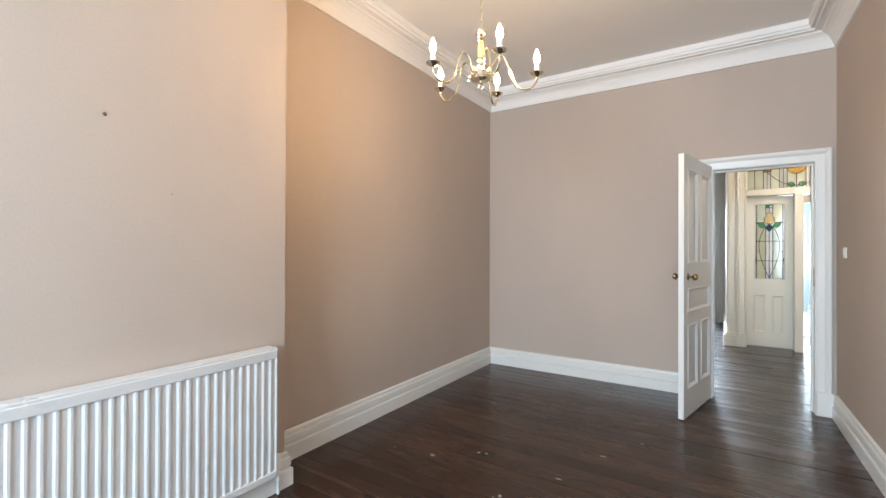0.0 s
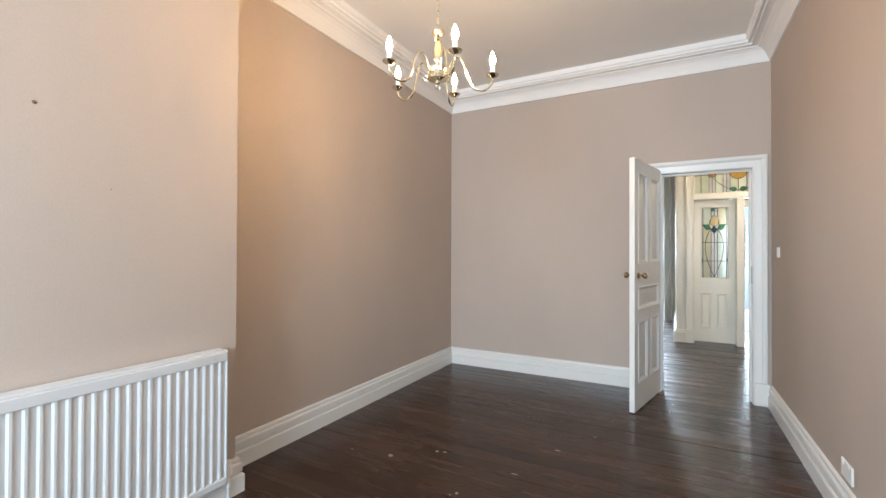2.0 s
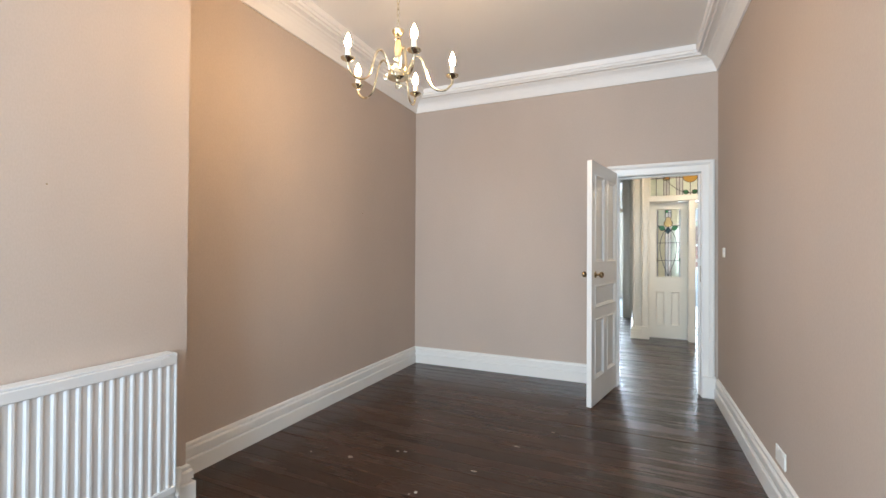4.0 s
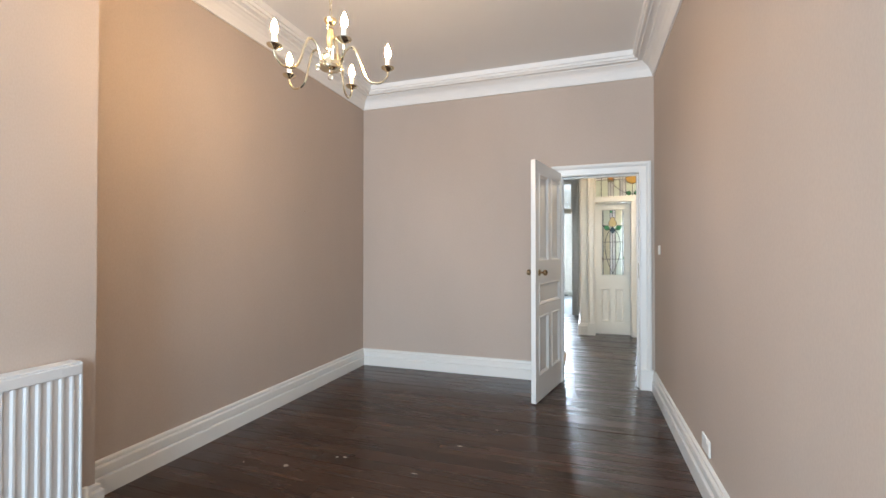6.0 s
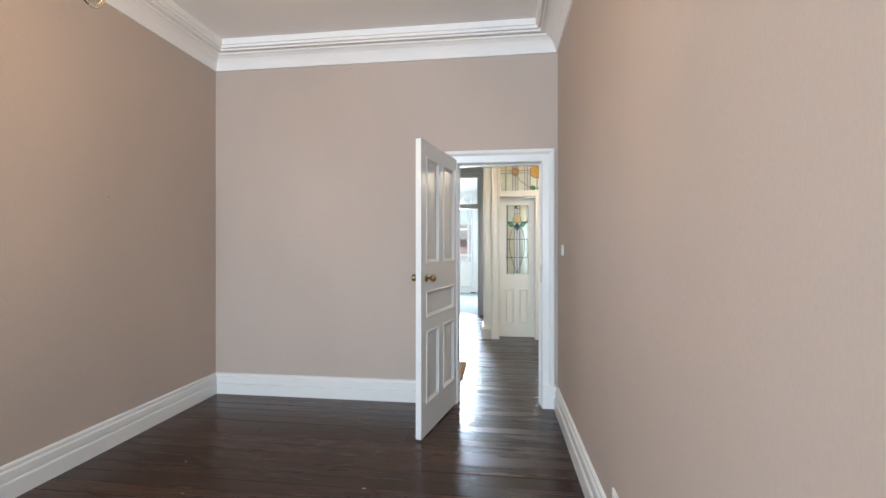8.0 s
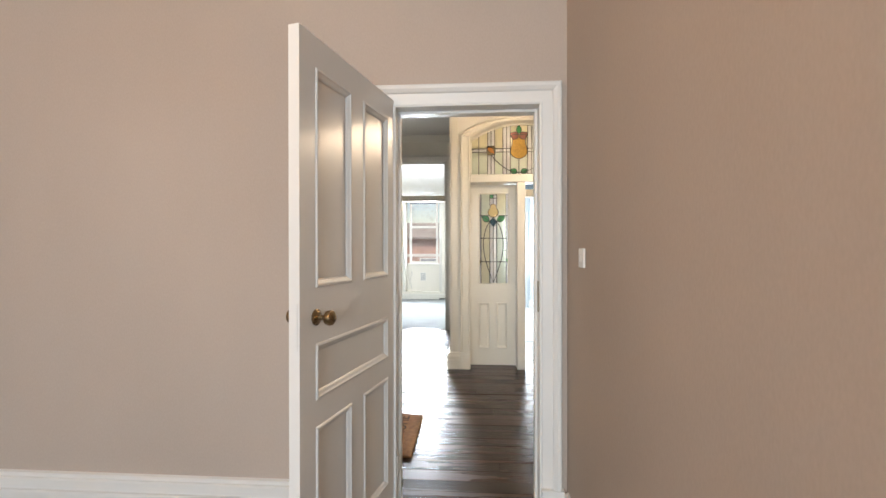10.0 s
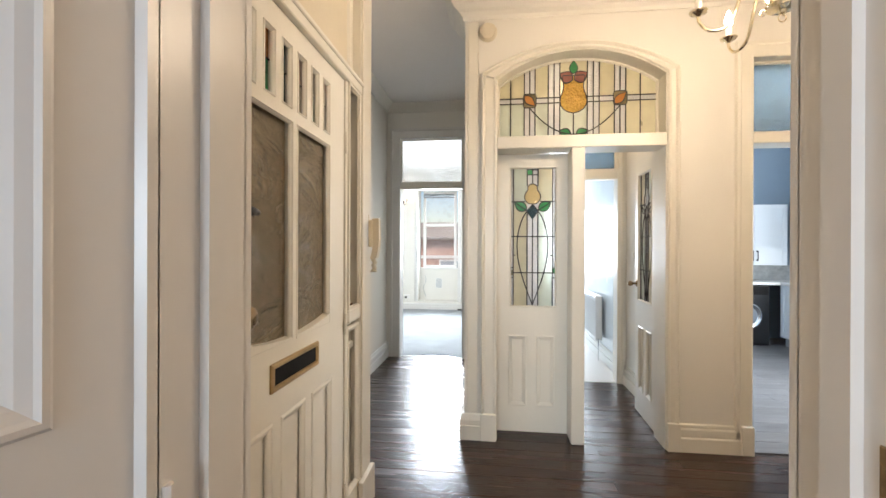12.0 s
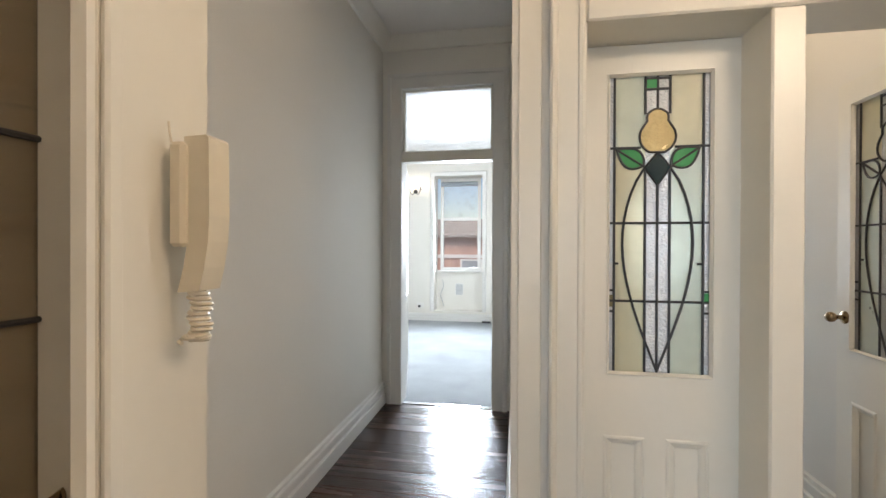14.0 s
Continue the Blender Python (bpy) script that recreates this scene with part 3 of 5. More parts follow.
gl0, gl1, gsp, gap_ = 0.408, 1.522, 2.56, 2.745
gline = arch_line(gl0, gl1, gsp, gap_)
part("glazing_frame", sweep(bmesh.new(), [(AX1 - 0.006, SY + 0.155, 2.15), *[(x, SY + 0.155, z) for x, z in arch_line(AX0 + 0.006, AX1 - 0.006, ASP, AAP - 0.006)[::-1]], (AX0 + 0.006, SY + 0.155, 2.15)], [(0, 0.02), (0.012, 0.02), (0.018, 0.01), (0.018, -0.02), (0, -0.02)], (0, -1, 0)), M_CREAM, screen)
part("pier_base", sweep(bmesh.new(), [(0.28, SY, 0), (PX, SY, 0), (PX, 10.12, 0)], [(0, 0), (0.03, 0), (0.03, 0.10), (0.024, 0.106), (0.03, 0.112), (0.03, 0.14), (0.02, 0.16), (0.014, 0.18), (0, 0.185)], (0, 0, 1)), M_CREAM, screen)
part("pier_base", boxes(((0.28, SY - 0.040, 0), (AX0 + 0.004, SY, 0.19)), bevel=0.004), M_CREAM, screen)
part("pier_base", boxes(((AX1 - 0.004, SY - 0.040, 0), (AX1 + 0.08, SY, 0.19)), bevel=0.004), M_CREAM, screen)
part("pier_base", boxes(((2.0, SY - 0.040, 0), (KX0 + 0.002, SY, 0.19)), bevel=0.004), M_CREAM, screen)
part("pier_base", sweep(bmesh.new(), [(2.0, SY, 0), (AX1 + 0.08, SY, 0)], SKIRT, (0, 0, 1)), M_CREAM, screen)
part("reeding", boxes(((PX + 0.02, SY - 0.006, 0.19), (PX + 0.095, SY, 2.98)), bevel=0.004), M_CREAM, screen)


def tri_mesh_leads(parent, lines, y, r=0.0042):
    bm = bmesh.new()
    for pts in lines:
        tube(bm, [(x, y, z) for x, z in pts], r, 6)
    part("lead_came", bm, M_LEAD, parent, "dark lead cames", smooth=True)


def pear(cx, z0, z1, w):
    h = z1 - z0
    pts = []
    for i in range(29):
        a = 2 * math.pi * i / 28
        zz = 0.5 - 0.5 * math.cos(a)
        width = 0.5 * math.sqrt(max(0, 1 - (2 * zz - 0.72) ** 2 / 0.60)) if zz < 0.70 else 0.28 + 0.02 * math.sin((zz - 0.7) * 20)
        if zz > 0.9:
            width *= math.sqrt(max(0.0, (1 - zz) / 0.1))
        pts.append((cx + (1 if a < math.pi else -1) * w * width, z0 + h * zz))
    return pts[:-1]


def tulip(cx, z0, z1, w):
    """A bell: round below, drawn in at the waist, flared at the top."""
    half = [(0, 0.03), (0.03, 0.2), (0.10, 0.37), (0.20, 0.47), (0.32, 0.5), (0.45, 0.47), (0.58, 0.40), (0.70, 0.365), (0.82, 0.38), (0.93, 0.42), (1.0, 0.40)]
    return [(cx + w * u, z0 + (z1 - z0) * v) for v, u in half] + [(cx - w * u, z0 + (z1 - z0) * v) for v, u in half[::-1]]


def leaf_shape(x0, z0, x1, z1, fat=0.32):
    p, q = Vector((x0, z0)), Vector((x1, z1))
    d = q - p
    n = Vector((-d.y, d.x))
    up = [p + d * t + n * fat * math.sin(math.pi * t ** 0.8) for t in [i / 9 for i in range(10)]]
    dn = [p + d * t - n * fat * math.sin(math.pi * t ** 0.8) for t in [i / 9 for i in range(8, 0, -1)]]
    return [(v.x, v.y) for v in up + dn]


def clipped(bm_poly, y, material, parent, t=0.004, lab=""):
    return part("pane", slab(bmesh.new(), bm_poly, y, y + t), material, parent, lab)


def door_glass(parent, x0, z0, x1, z1, y):
    """The leaded panel of a screen door; u across, v down."""
    W, H = x1 - x0, z1 - z0
    X, Z = lambda u: x0 + u * W, lambda v: z1 - v * H
    P = lambda *uv: [(X(u), Z(v)) for u, v in uv]
    cols = [(0, 0.08, G_WHT), (0.08, 0.375, G_YEL), (0.375, 0.49, G_WHT), (0.49, 0.605, G_WHT), (0.605, 0.915, G_GRN), (0.915, 1, G_WHT)]
    rows = [0, 0.245, 0.495, 0.755, 1]
    for ci, (a, b, mt) in enumerate(cols):
        for ri, (c, d) in enumerate(zip(rows, rows[1:])):
            use = (G_GRN if (ci + ri) % 2 else G_YEL) if mt in (G_YEL, G_GRN) and ri in (0, 3) else mt
            clipped([(X(a), Z(d)), (X(b), Z(d)), (X(b), Z(c)), (X(a), Z(c))], y, use, parent)
    f = y - 0.004
    pr = pear(X(0.49), Z(0.262), Z(0.118), 0.34 * W)
    dm = P((0.49, 0.262), (0.615, 0.312), (0.49, 0.372), (0.365, 0.312))
    l1, l2 = leaf_shape(X(0.36), Z(0.305), X(0.10), Z(0.25)), leaf_shape(X(0.62), Z(0.305), X(0.88), Z(0.25))
    clipped(pr, f, G_PEAR, parent, 0.003, "pale amber tulip-shaped pane")
    clipped(dm, f, G_TEAL, parent, 0.003, "dark teal diamond pane")
    clipped(l1, f, G_LEAF, parent, 0.003, "green leaf-shaped pane")
    clipped(l2, f, G_LEAF, parent, 0.003, "green leaf-shaped pane")
    for u0, u1, c, d, mt in ((0.375, 0.49, 0.02, 0.052, G_LEAF), (0.0, 0.08, 0.735, 0.775, G_OLIVE), (0.915, 1.0, 0.725, 0.757, G_LEAF)):
        clipped([(X(u0), Z(d)), (X(u1), Z(d)), (X(u1), Z(c)), (X(u0), Z(c))], f, mt, parent, 0.003)
    ves = []
    for sgn in (-1, 1):
        ves.append([(X(0.49 + sgn * (0.125 + (0.255 * math.sin(math.pi * min(1, (i / 16) ** 0.8)) if i < 16 else 0) - 0.125 * (i / 16))), Z(0.315 + 0.67 * i / 16)) for i in range(17)])
    lines = [P((0.08, 0), (0.08, 1)), P((0.915, 0), (0.915, 1)), P((0.375, 0), (0.375, 0.135)), P((0.605, 0), (0.605, 0.135)), P((0.375, 0.32), (0.375, 1)), P((0.605, 0.32), (0.605, 1)), P((0.49, 0), (0.49, 0.12)),
             P((0.49, 0.37), (0.49, 1)), P((0, 0.245), (0.33, 0.245)), P((0.65, 0.245), (1, 0.245)), P((0, 0.495), (1, 0.495)), P((0, 0.755), (1, 0.755)), P((0.375, 0.018), (0.605, 0.018)), P((0.375, 0.053), (0.605, 0.053)),
             P((0, 0.72), (0.08, 0.72)), P((0, 0.79), (0.08, 0.79)), P((0.915, 0.72), (1, 0.72)), P((0.915, 0.79), (1, 0.79)), P((0.07, 0.63), (0.12, 0.63)), P((0.86, 0.63), (0.915, 0.63)),
             P((0.10, 0.25), (0.37, 0.31)), P((0.88, 0.25), (0.61, 0.31)), pr + pr[:1], dm + dm[:1], l1 + l1[:1], l2 + l2[:1], *ves]
    tri_mesh_leads(parent, lines, y - 0.003)
    tri_mesh_leads(parent, lines, y + 0.006)


def screen_door(name, m, w, label):
    ob = thing(name, label, "door", m, kind="structure")
    g = (0.099, 0.924, w - 0.077, 1.962)
    leaf(ob, w, 2.056, 0.04, [(0.09, 0.19, 0.225, 0.715), (w - 0.225, 0.19, w - 0.09, 0.715)], [g], M_CREAM)
    door_glass(ob, g[0], g[1], g[2], g[3], 0.018)
    return ob


screen_door("door_2", pose(0.390, SY + 0.16, 0.003), 0.518, "closed cream half-glazed door leaf with stained glass")
open_leaf = screen_door("door_3", pose(1.588, SY + 0.225, 0.012, 0, 0, 88), 0.518, "open cream half-glazed door leaf with stained glass")
knob(open_leaf, (0.47, 0.04, 1.06), (0, 1, 0), 0.022)
knob(open_leaf, (0.47, 0.0, 1.06), (0, -1, 0), 0.022)
for hz in (0.25, 1.75):
    hinge(open_leaf, -0.004, 0.045, hz, M_CREAM)

# stained fanlight in the arch
fan = thing("fanlight", "arched leaded stained glass fanlight with amber flower", "window", kind="structure")
FW, FZ0, FZ1, FYG = gl1 - gl0, 2.152, gap_, SY + 0.155
top_at = lambda x: np.interp(x, [p[0] for p in gline], [p[1] for p in gline])
U = lambda u: gl0 + u * FW
ZF = lambda v: FZ0 + v * (FZ1 - FZ0)
cuts = [0, 0.075, 0.165, 0.2, 0.235, 0.32, 0.358, 0.395, 0.48, 0.57, 0.608, 0.645, 0.74, 0.775, 0.81, 0.90, 1.0]
white = {(0.165, 0.2), (0.2, 0.235), (0.32, 0.358), (0.358, 0.395), (0.57, 0.608), (0.608, 0.645), (0.74, 0.775), (0.775, 0.81)}
for i, (a, b) in enumerate(zip(cuts, cuts[1:])):
    mt = G_WHT if (a, b) in white else (G_GRN, G_YEL, G_YEL)[i % 3]
    for lo, hi, mm in ((0, 0.47, mt if mt is G_WHT else (G_GRN, G_YEL)[a > 0.6]), (0.47, 0.535, G_WHT), (0.535, 9, mt if mt is G_WHT else G_YEL)):
        z0, z1 = ZF(lo), ZF(hi)
        xs = [U(a) + (U(b) - U(a)) * k / 4 for k in range(5)]
        poly = [(xs[0], z0), (xs[-1], z0)] + [(x, min(z1, float(top_at(x)) + 0.006)) for x in xs[::-1]]
        clipped(poly, FYG, mm, fan)
ff = FYG - 0.004
fl = tulip(U(0.482), ZF(0.34), ZF(0.80), 0.172 * FW)
clipped(fl, ff, G_AMB, fan, 0.003, "rippled amber flower pane")
shapes = [(leaf_shape(U(0.475), ZF(0.74), U(0.395), ZF(0.83), 0.42), G_RED), (leaf_shape(U(0.49), ZF(0.74), U(0.57), ZF(0.83), 0.42), G_RED), (leaf_shape(U(0.482), ZF(0.82), U(0.482), ZF(0.98), 0.3), G_LEAF),
          (leaf_shape(U(0.465), ZF(0.075), U(0.39), ZF(0.125), 0.35), G_LEAF), (leaf_shape(U(0.50), ZF(0.075), U(0.575), ZF(0.125), 0.35), G_LEAF)]
for cu in (0.2, 0.775):
    shapes.append(([(U(cu) + FW * 0.042 * math.copysign(abs(math.cos(t)) ** 0.35, math.cos(t)), ZF(0.5) + FW * 0.046 * math.copysign(abs(math.sin(t)) ** 0.35, math.sin(t))) for t in [2 * math.pi * k / 20 for k in range(20)]], G_OLIVE))
for k, (s, mt) in enumerate(shapes):
    clipped(s, ff - 0.0035 if k < 2 else ff - 0.0055 if k == 2 else ff - 0.006 if k > 4 else ff, mt, fan, 0.003)
seeds = []
for cu, sg in ((0.2, -1), (0.775, 1)):
    seeds.append(leaf_shape(U(cu) - 0.035 * FW, ZF(0.5) - sg * 0.035 * FW, U(cu) + 0.035 * FW, ZF(0.5) + sg * 0.035 * FW, 0.26))
    clipped(seeds[-1], ff - 0.010, G_ORANGE, fan, 0.003, "orange seed-shaped pane")
lead = [[(U(c), FZ0), (U(c), float(top_at(U(c))))] for c in cuts[1:-1] if c != 0.48]
lead += [[(U(0.482), FZ0), (U(0.482), ZF(0.34))], [(U(0), ZF(0.47)), (U(0.395), ZF(0.47))], [(U(0), ZF(0.535)), (U(0.395), ZF(0.535))], [(U(0.57), ZF(0.47)), (U(1), ZF(0.47))], [(U(0.57), ZF(0.535)), (U(1), ZF(0.535))]]
lead += [s + s[:1] for s, _ in shapes[:5]] + [fl + fl[:1]]
tri_mesh_leads(fan, [s + s[:1] for s in (shapes[5][0], shapes[6][0], *seeds)], FYG - 0.013, 0.0034)
lead.append([(U(0.2 + 0.575 * k / 20), ZF(0.075 + 0.34 * abs(1 - k / 10) ** 2.0)) for k in range(21)])
lead.append([(x, z) for x, z in gline])
tri_mesh_leads(fan, lead, FYG - 0.006)

# smoke alarm on the screen wall
sm = thing("smoke_alarm", "round yellowed plastic smoke alarm on the wall", "smoke alarm", pose(0.325, SY, 2.895, 90))
part("base", lathe(bmesh.new(), [(0.066, 0), (0.066, 0.014), (0.062, 0.017)], 24), M_OLDPL, sm, smooth=True)
part("cover", lathe(bmesh.new(), [(0.060, 0.016), (0.060, 0.030), (0.050, 0.040), (0.016, 0.044), (0.002, 0.042)], 24), M_OLDPL, sm, smooth=True)

# ---- entrance door and its screen, in the plane x = FX, facing the hall ----
EM = pose(FX, 5.40, 0, 0, 0, 90)   # local x runs along +y, the hall lies towards local -y


def ey(y):
    return y - 5.40


entr = thing("entrance_frame", "cream painted timber entrance frame with sidelight", "door frame", EM @ pose(0, 0, 0), kind="structure")
FR = lambda *items: boxes(*items, bevel=0.004)
BACK, S0, S1, D0, D1 = 0.06, ey(6.785), ey(6.955), ey(5.835), ey(6.765)
part("corner_post", FR(((S1, -0.048, 0), (ey(7.14), BACK, HC))), M_CREAM, entr)
part("corner_bead", FR(((S1 + 0.005, -0.060, 0.2), (S1 + 0.028, -0.047, HC))), M_CREAM, entr)
part("post_plinth", FR(((S1 - 0.02, -0.072, 0), (ey(7.15), -0.046, 0.19))), M_CREAM, entr)
part("hinge_post", FR(((D1, -0.040, 0), (S0, BACK, 2.135))), M_CREAM, entr)
part("lock_post", FR(((ey(5.70), -0.040, 0), (D0, BACK, 2.135))), M_CREAM, entr)
part("lock_bead", FR(((ey(5.735), -0.052, 0), (ey(5.78), -0.039, 2.135))), M_CREAM, entr)
part("side_board", FR(((ey(5.405), -0.03, 0), (ey(5.735), BACK, HC))), M_CREAM, entr)
part("head", FR(((ey(5.735), -0.055, 2.13), (S1, BACK, 2.18))), M_CREAM, entr)
part("head_bead", FR(((ey(5.735), -0.065, 2.168), (S1 + 0.01, -0.05, 2.188))), M_CREAM, entr)
part("upper_panel", boxes(((ey(5.735), 0.015, 2.18), (S1, BACK, HC))), M_OLDPL, entr, "yellowed cream board over the door")
part("upper_bead", sweep(bmesh.new(), [(ey(5.735), 0.015, 2.18), (S1, 0.015, 2.18), (S1, 0.015, HC), (ey(5.735), 0.015, HC)], [(0, 0), (0, 0.02), (0.02, 0.012), (0.03, 0)], (0, -1, 0), True), M_CREAM, entr)
part("sill_rail", FR(((S0, -0.050, 1.01), (S1, BACK, 1.07))), M_CREAM, entr)
part("lower_panel", boxes(((S0, 0.0, 0.0), (S1, 0.02, 1.01))), M_CREAM, entr)
part("bottom_rail", FR(((S0, -0.040, 0.0), (S1, 0.0, 0.19))), M_CREAM, entr)
part("moulding", sweep(bmesh.new(), [(S0, -0.040, 0.19), (S1, -0.040, 0.19), (S1, -0.040, 0.99), (S0, -0.040, 0.99)], PMOULD, (0, -1, 0), True), M_CREAM, entr)
part("ledge_moulding", FR(((S0 + 0.05, -0.02, 0.87), (S1 - 0.015, 0.0, 0.90))), M_CREAM, entr)
part("glazing_bead", sweep(bmesh.new(), [(S0, -0.045, 1.07), (S1, -0.045, 1.07), (S1, -0.045, 2.13), (S0, -0.045, 2.13)], [(0, 0.004), (0.010, 0.004), (0.016, -0.01), (0, -0.01)], (0, -1, 0), True), M_CREAM, entr)
part("pane", boxes(((S0, 0.030, 1.07), (S1, 0.036, 2.13))), G_WAVY, entr, "dark obscure sidelight pane")
bm = bmesh.new()
for z in (1.28, 1.49, 1.70, 1.92):
    tube(bm, [(S0, 0.028, z), (S1, 0.028, z)], 0.004, 6)
part("lead_came", bm, M_LEAD, entr)
rnd = random.Random(4)
bm = bmesh.new()
for i in range(7):
    x = S0 + 0.03 + 0.15 * rnd.random()
    tube(bm, [(x, 0.01 - 0.02 * rnd.random(), 1.073), (x + 0.02, -0.005, 1.08), (x + 0.035 * rnd.random(), -0.02, 1.072)], [0.001, 0.008, 0.001], 5)
tagged(part("dead_leaves", bm, M_AGED), "few dry brown leaves lying on the sidelight sill", "leaves", kind="stuff").matrix_basis = EM

# the door leaf, closed; local x 0 at the lock edge
EW, EH = 0.92, 2.115
front = thing("front_door", "closed cream front door with obscure glass and letterbox", "door", EM @ pose(D0 + 0.005, -0.03, 0.012), kind="structure")
gx0, gx1 = 0.115, 0.75
mids = (gx0 + gx1) / 2
curve = lambda x: 1.045 + 0.03 * ((x - mids) / ((gx1 - gx0) / 2)) ** 2
sw_ = (gx1 - gx0 - 5 * 0.040) / 6
small = [(gx0 + i * (sw_ + 0.040), 1.82, gx0 + i * (sw_ + 0.040) + sw_, 2.035) for i in range(6)]
big = [(gx0, 1.035, mids - 0.015, 1.78), (mids + 0.015, 1.035, gx1, 1.78)]
lowp = [(gx0 - 0.01, 0.16, gx0 + 0.175, 0.80), (gx0 + 0.225, 0.16, gx1 - 0.225, 0.80), (gx1 - 0.175, 0.16, gx1 + 0.03, 0.80)]
leaf(front, EW, EH, 0.045, lowp, [*small, *big], M_CREAM)
for x0, z0, x1, z1 in big:
    part("pane", boxes(((x0 - 0.003, 0.026, z0), (x1 + 0.003, 0.032, z1))), G_WAVY, front, "brown-tinted wavy obscure glass")
    xs = [x0 + (x1 - x0) * k / 8 for k in range(9)]
    part("curved_rail", slab(bmesh.new(), [(x0, 1.03), (x1, 1.03)] + [(x, curve(x)) for x in xs[::-1]], -0.004, 0.04), M_CREAM, front)
tints = [(G_OLIVE, G_TEAL), (G_ORANGE, G_LEAF), (G_TEAL, G_TEAL), (G_RED, G_OLIVE), (G_OLIVE, G_LEAF), (G_RED, G_TEAL)]
bm = bmesh.new()
for (x0, z0, x1, z1), (ta, tb) in zip(small, tints):
    zm = z0 + 0.12
    part("pane", boxes(((x0 - 0.003, 0.024, z0), (x1 + 0.003, 0.028, zm))), tb, front)
    part("pane", boxes(((x0 - 0.003, 0.024, zm), (x1 + 0.003, 0.028, z1))), ta, front)
    tube(bm, [(x0, 0.021, zm), (x1, 0.021, zm)], 0.003, 6)
    tube(bm, [((x0 + x1) / 2, 0.021, z0), ((x0 + x1) / 2 + 0.012, 0.021, zm), ((x0 + x1) / 2, 0.021, z1)], 0.0025, 6)
part("lead_came", bm, M_LEAD, front)
lb = part("letterbox", sweep(bmesh.new(), [(0.27, -0.001, 0.895), (0.625, -0.001, 0.895), (0.625, -0.001, 0.985), (0.27, -0.001, 0.985)], [(0, 0), (0, 0.006), (0.004, 0.01), (0.014, 0.01), (0.018, 0.004), (0.018, 0)], (0, -1, 0), True), M_OLDBRASS, front, "brass letterbox surround")
part("slot", boxes(((0.288, -0.004, 0.913), (0.607, 0.0, 0.967))), M_DARK, lb, "black letter slot")
knob(front, (0.070, 0.0, 1.165), (0, -1, 0), 0.03, M_AGED)
lock = part("night_latch", boxes(((0.010, -0.034, 1.402), (0.104, 0.0, 1.483)), bevel=0.004), M_BLACK, front, "black night latch")
part("latch_knob", boxes(((0.072, -0.056, 1.434), (0.128, -0.034, 1.452)), bevel=0.007), M_BLACK, lock)
part("latch_button", lathe(bmesh.new(), [(0.007, 0), (0.007, 0.006), (0.005, 0.008)], 12, pose(0.055, -0.034, 1.418, 90)), M_BLACK, lock)
part("latch_cylinder", lathe(bmesh.new(), [(0.013, 0), (0.013, 0.004), (0.010, 0.010), (0.003, 0.011)], 16, pose(0.078, -0.055, 1.443, 90)), M_BLACK, lock)
part("keeper", boxes(((-0.026, -0.040, 1.404), (0.004, -0.004, 1.481)), bevel=0.004), M_BLACK, lock)
for hz in (0.22, 1.0, 1.83):
    hinge(front, EW + 0.002, -0.012, hz, M_CREAM)
part("weather_strip", boxes(((-0.006, -0.016, 0.0), (-0.001, 0.02, 2.10))), M_STRIP, front, "brown draught strip down the lock edge")
# dim landing behind the entrance
setting("wall_landing", boxes(((-2.0, 5.33, 0), (-1.9, 7.0, HC)), ((-1.9, 5.33, 0), (-0.45, 5.40, HC)), ((-1.9, 7.0, 0), (-1.11, 7.1, HC))), M_TAN, "dim tan landing walls behind the front door", "wall")
setting("floor_landing", boxes(((-2.0, 5.34, -0.1), (-0.40, 7.1, -0.015))), M_TAN, "dim landing floor", "floor")

# entry phone
ph = thing("entry_phone", "yellowed plastic entry phone handset on the post", "intercom", EM @ pose(ey(7.075), -0.060, 1.365) @ Matrix.Scale(0.86, 4))
part("base", boxes(((-0.035, -0.028, 0.0), (0.035, 0.0, 0.165)), bevel=0.006), M_OLDPL, ph)
side = [(-0.028, 0.212), (-0.080, 0.214), (-0.086, 0.208), (-0.088, 0.06), (-0.085, 0.01), (-0.076, -0.04), (-0.064, -0.084), (-0.012, -0.088), (-0.026, -0.04), (-0.036, 0.01), (-0.038, 0.15), (-0.028, 0.155)]
side = [(y * 0.74, z * 0.82) for y, z in side]
bm = bmesh.new()
va, vb = [bm.verts.new((-0.024, y, z)) for y, z in side], [bm.verts.new((0.024, y, z)) for y, z in side]
bm.faces.new(va), bm.faces.new(vb[::-1])
for i in range(len(side)):
    k = (i + 1) % len(side)
    bm.faces.new((va[i], vb[i], vb[k], va[k]))
part("handset", bm, M_OLDPL, ph)
pts = []
for i in range(190):
    a = 2 * math.pi * i / 14
    low = max(0, i - 140) / 50
    pts.append((0.015 * math.cos(a) - 0.02 * low, -0.030 + 0.014 * math.sin(a) + 0.004 * math.sin(i * 0.11), -0.070 - 0.082 * min(1, i / 140) + 0.010 * math.sin(low * 3)))
part("coiled_cord", tube(bmesh.new(), pts, 0.0032, 5), M_OLDPL, ph, smooth=True)
part("cable", tube(bmesh.new(), [(-0.03, -0.004, 0.163), (-0.034, -0.004, 0.18), (-0.036, -0.004, 0.195)], 0.002, 5), M_OLDPL, ph)

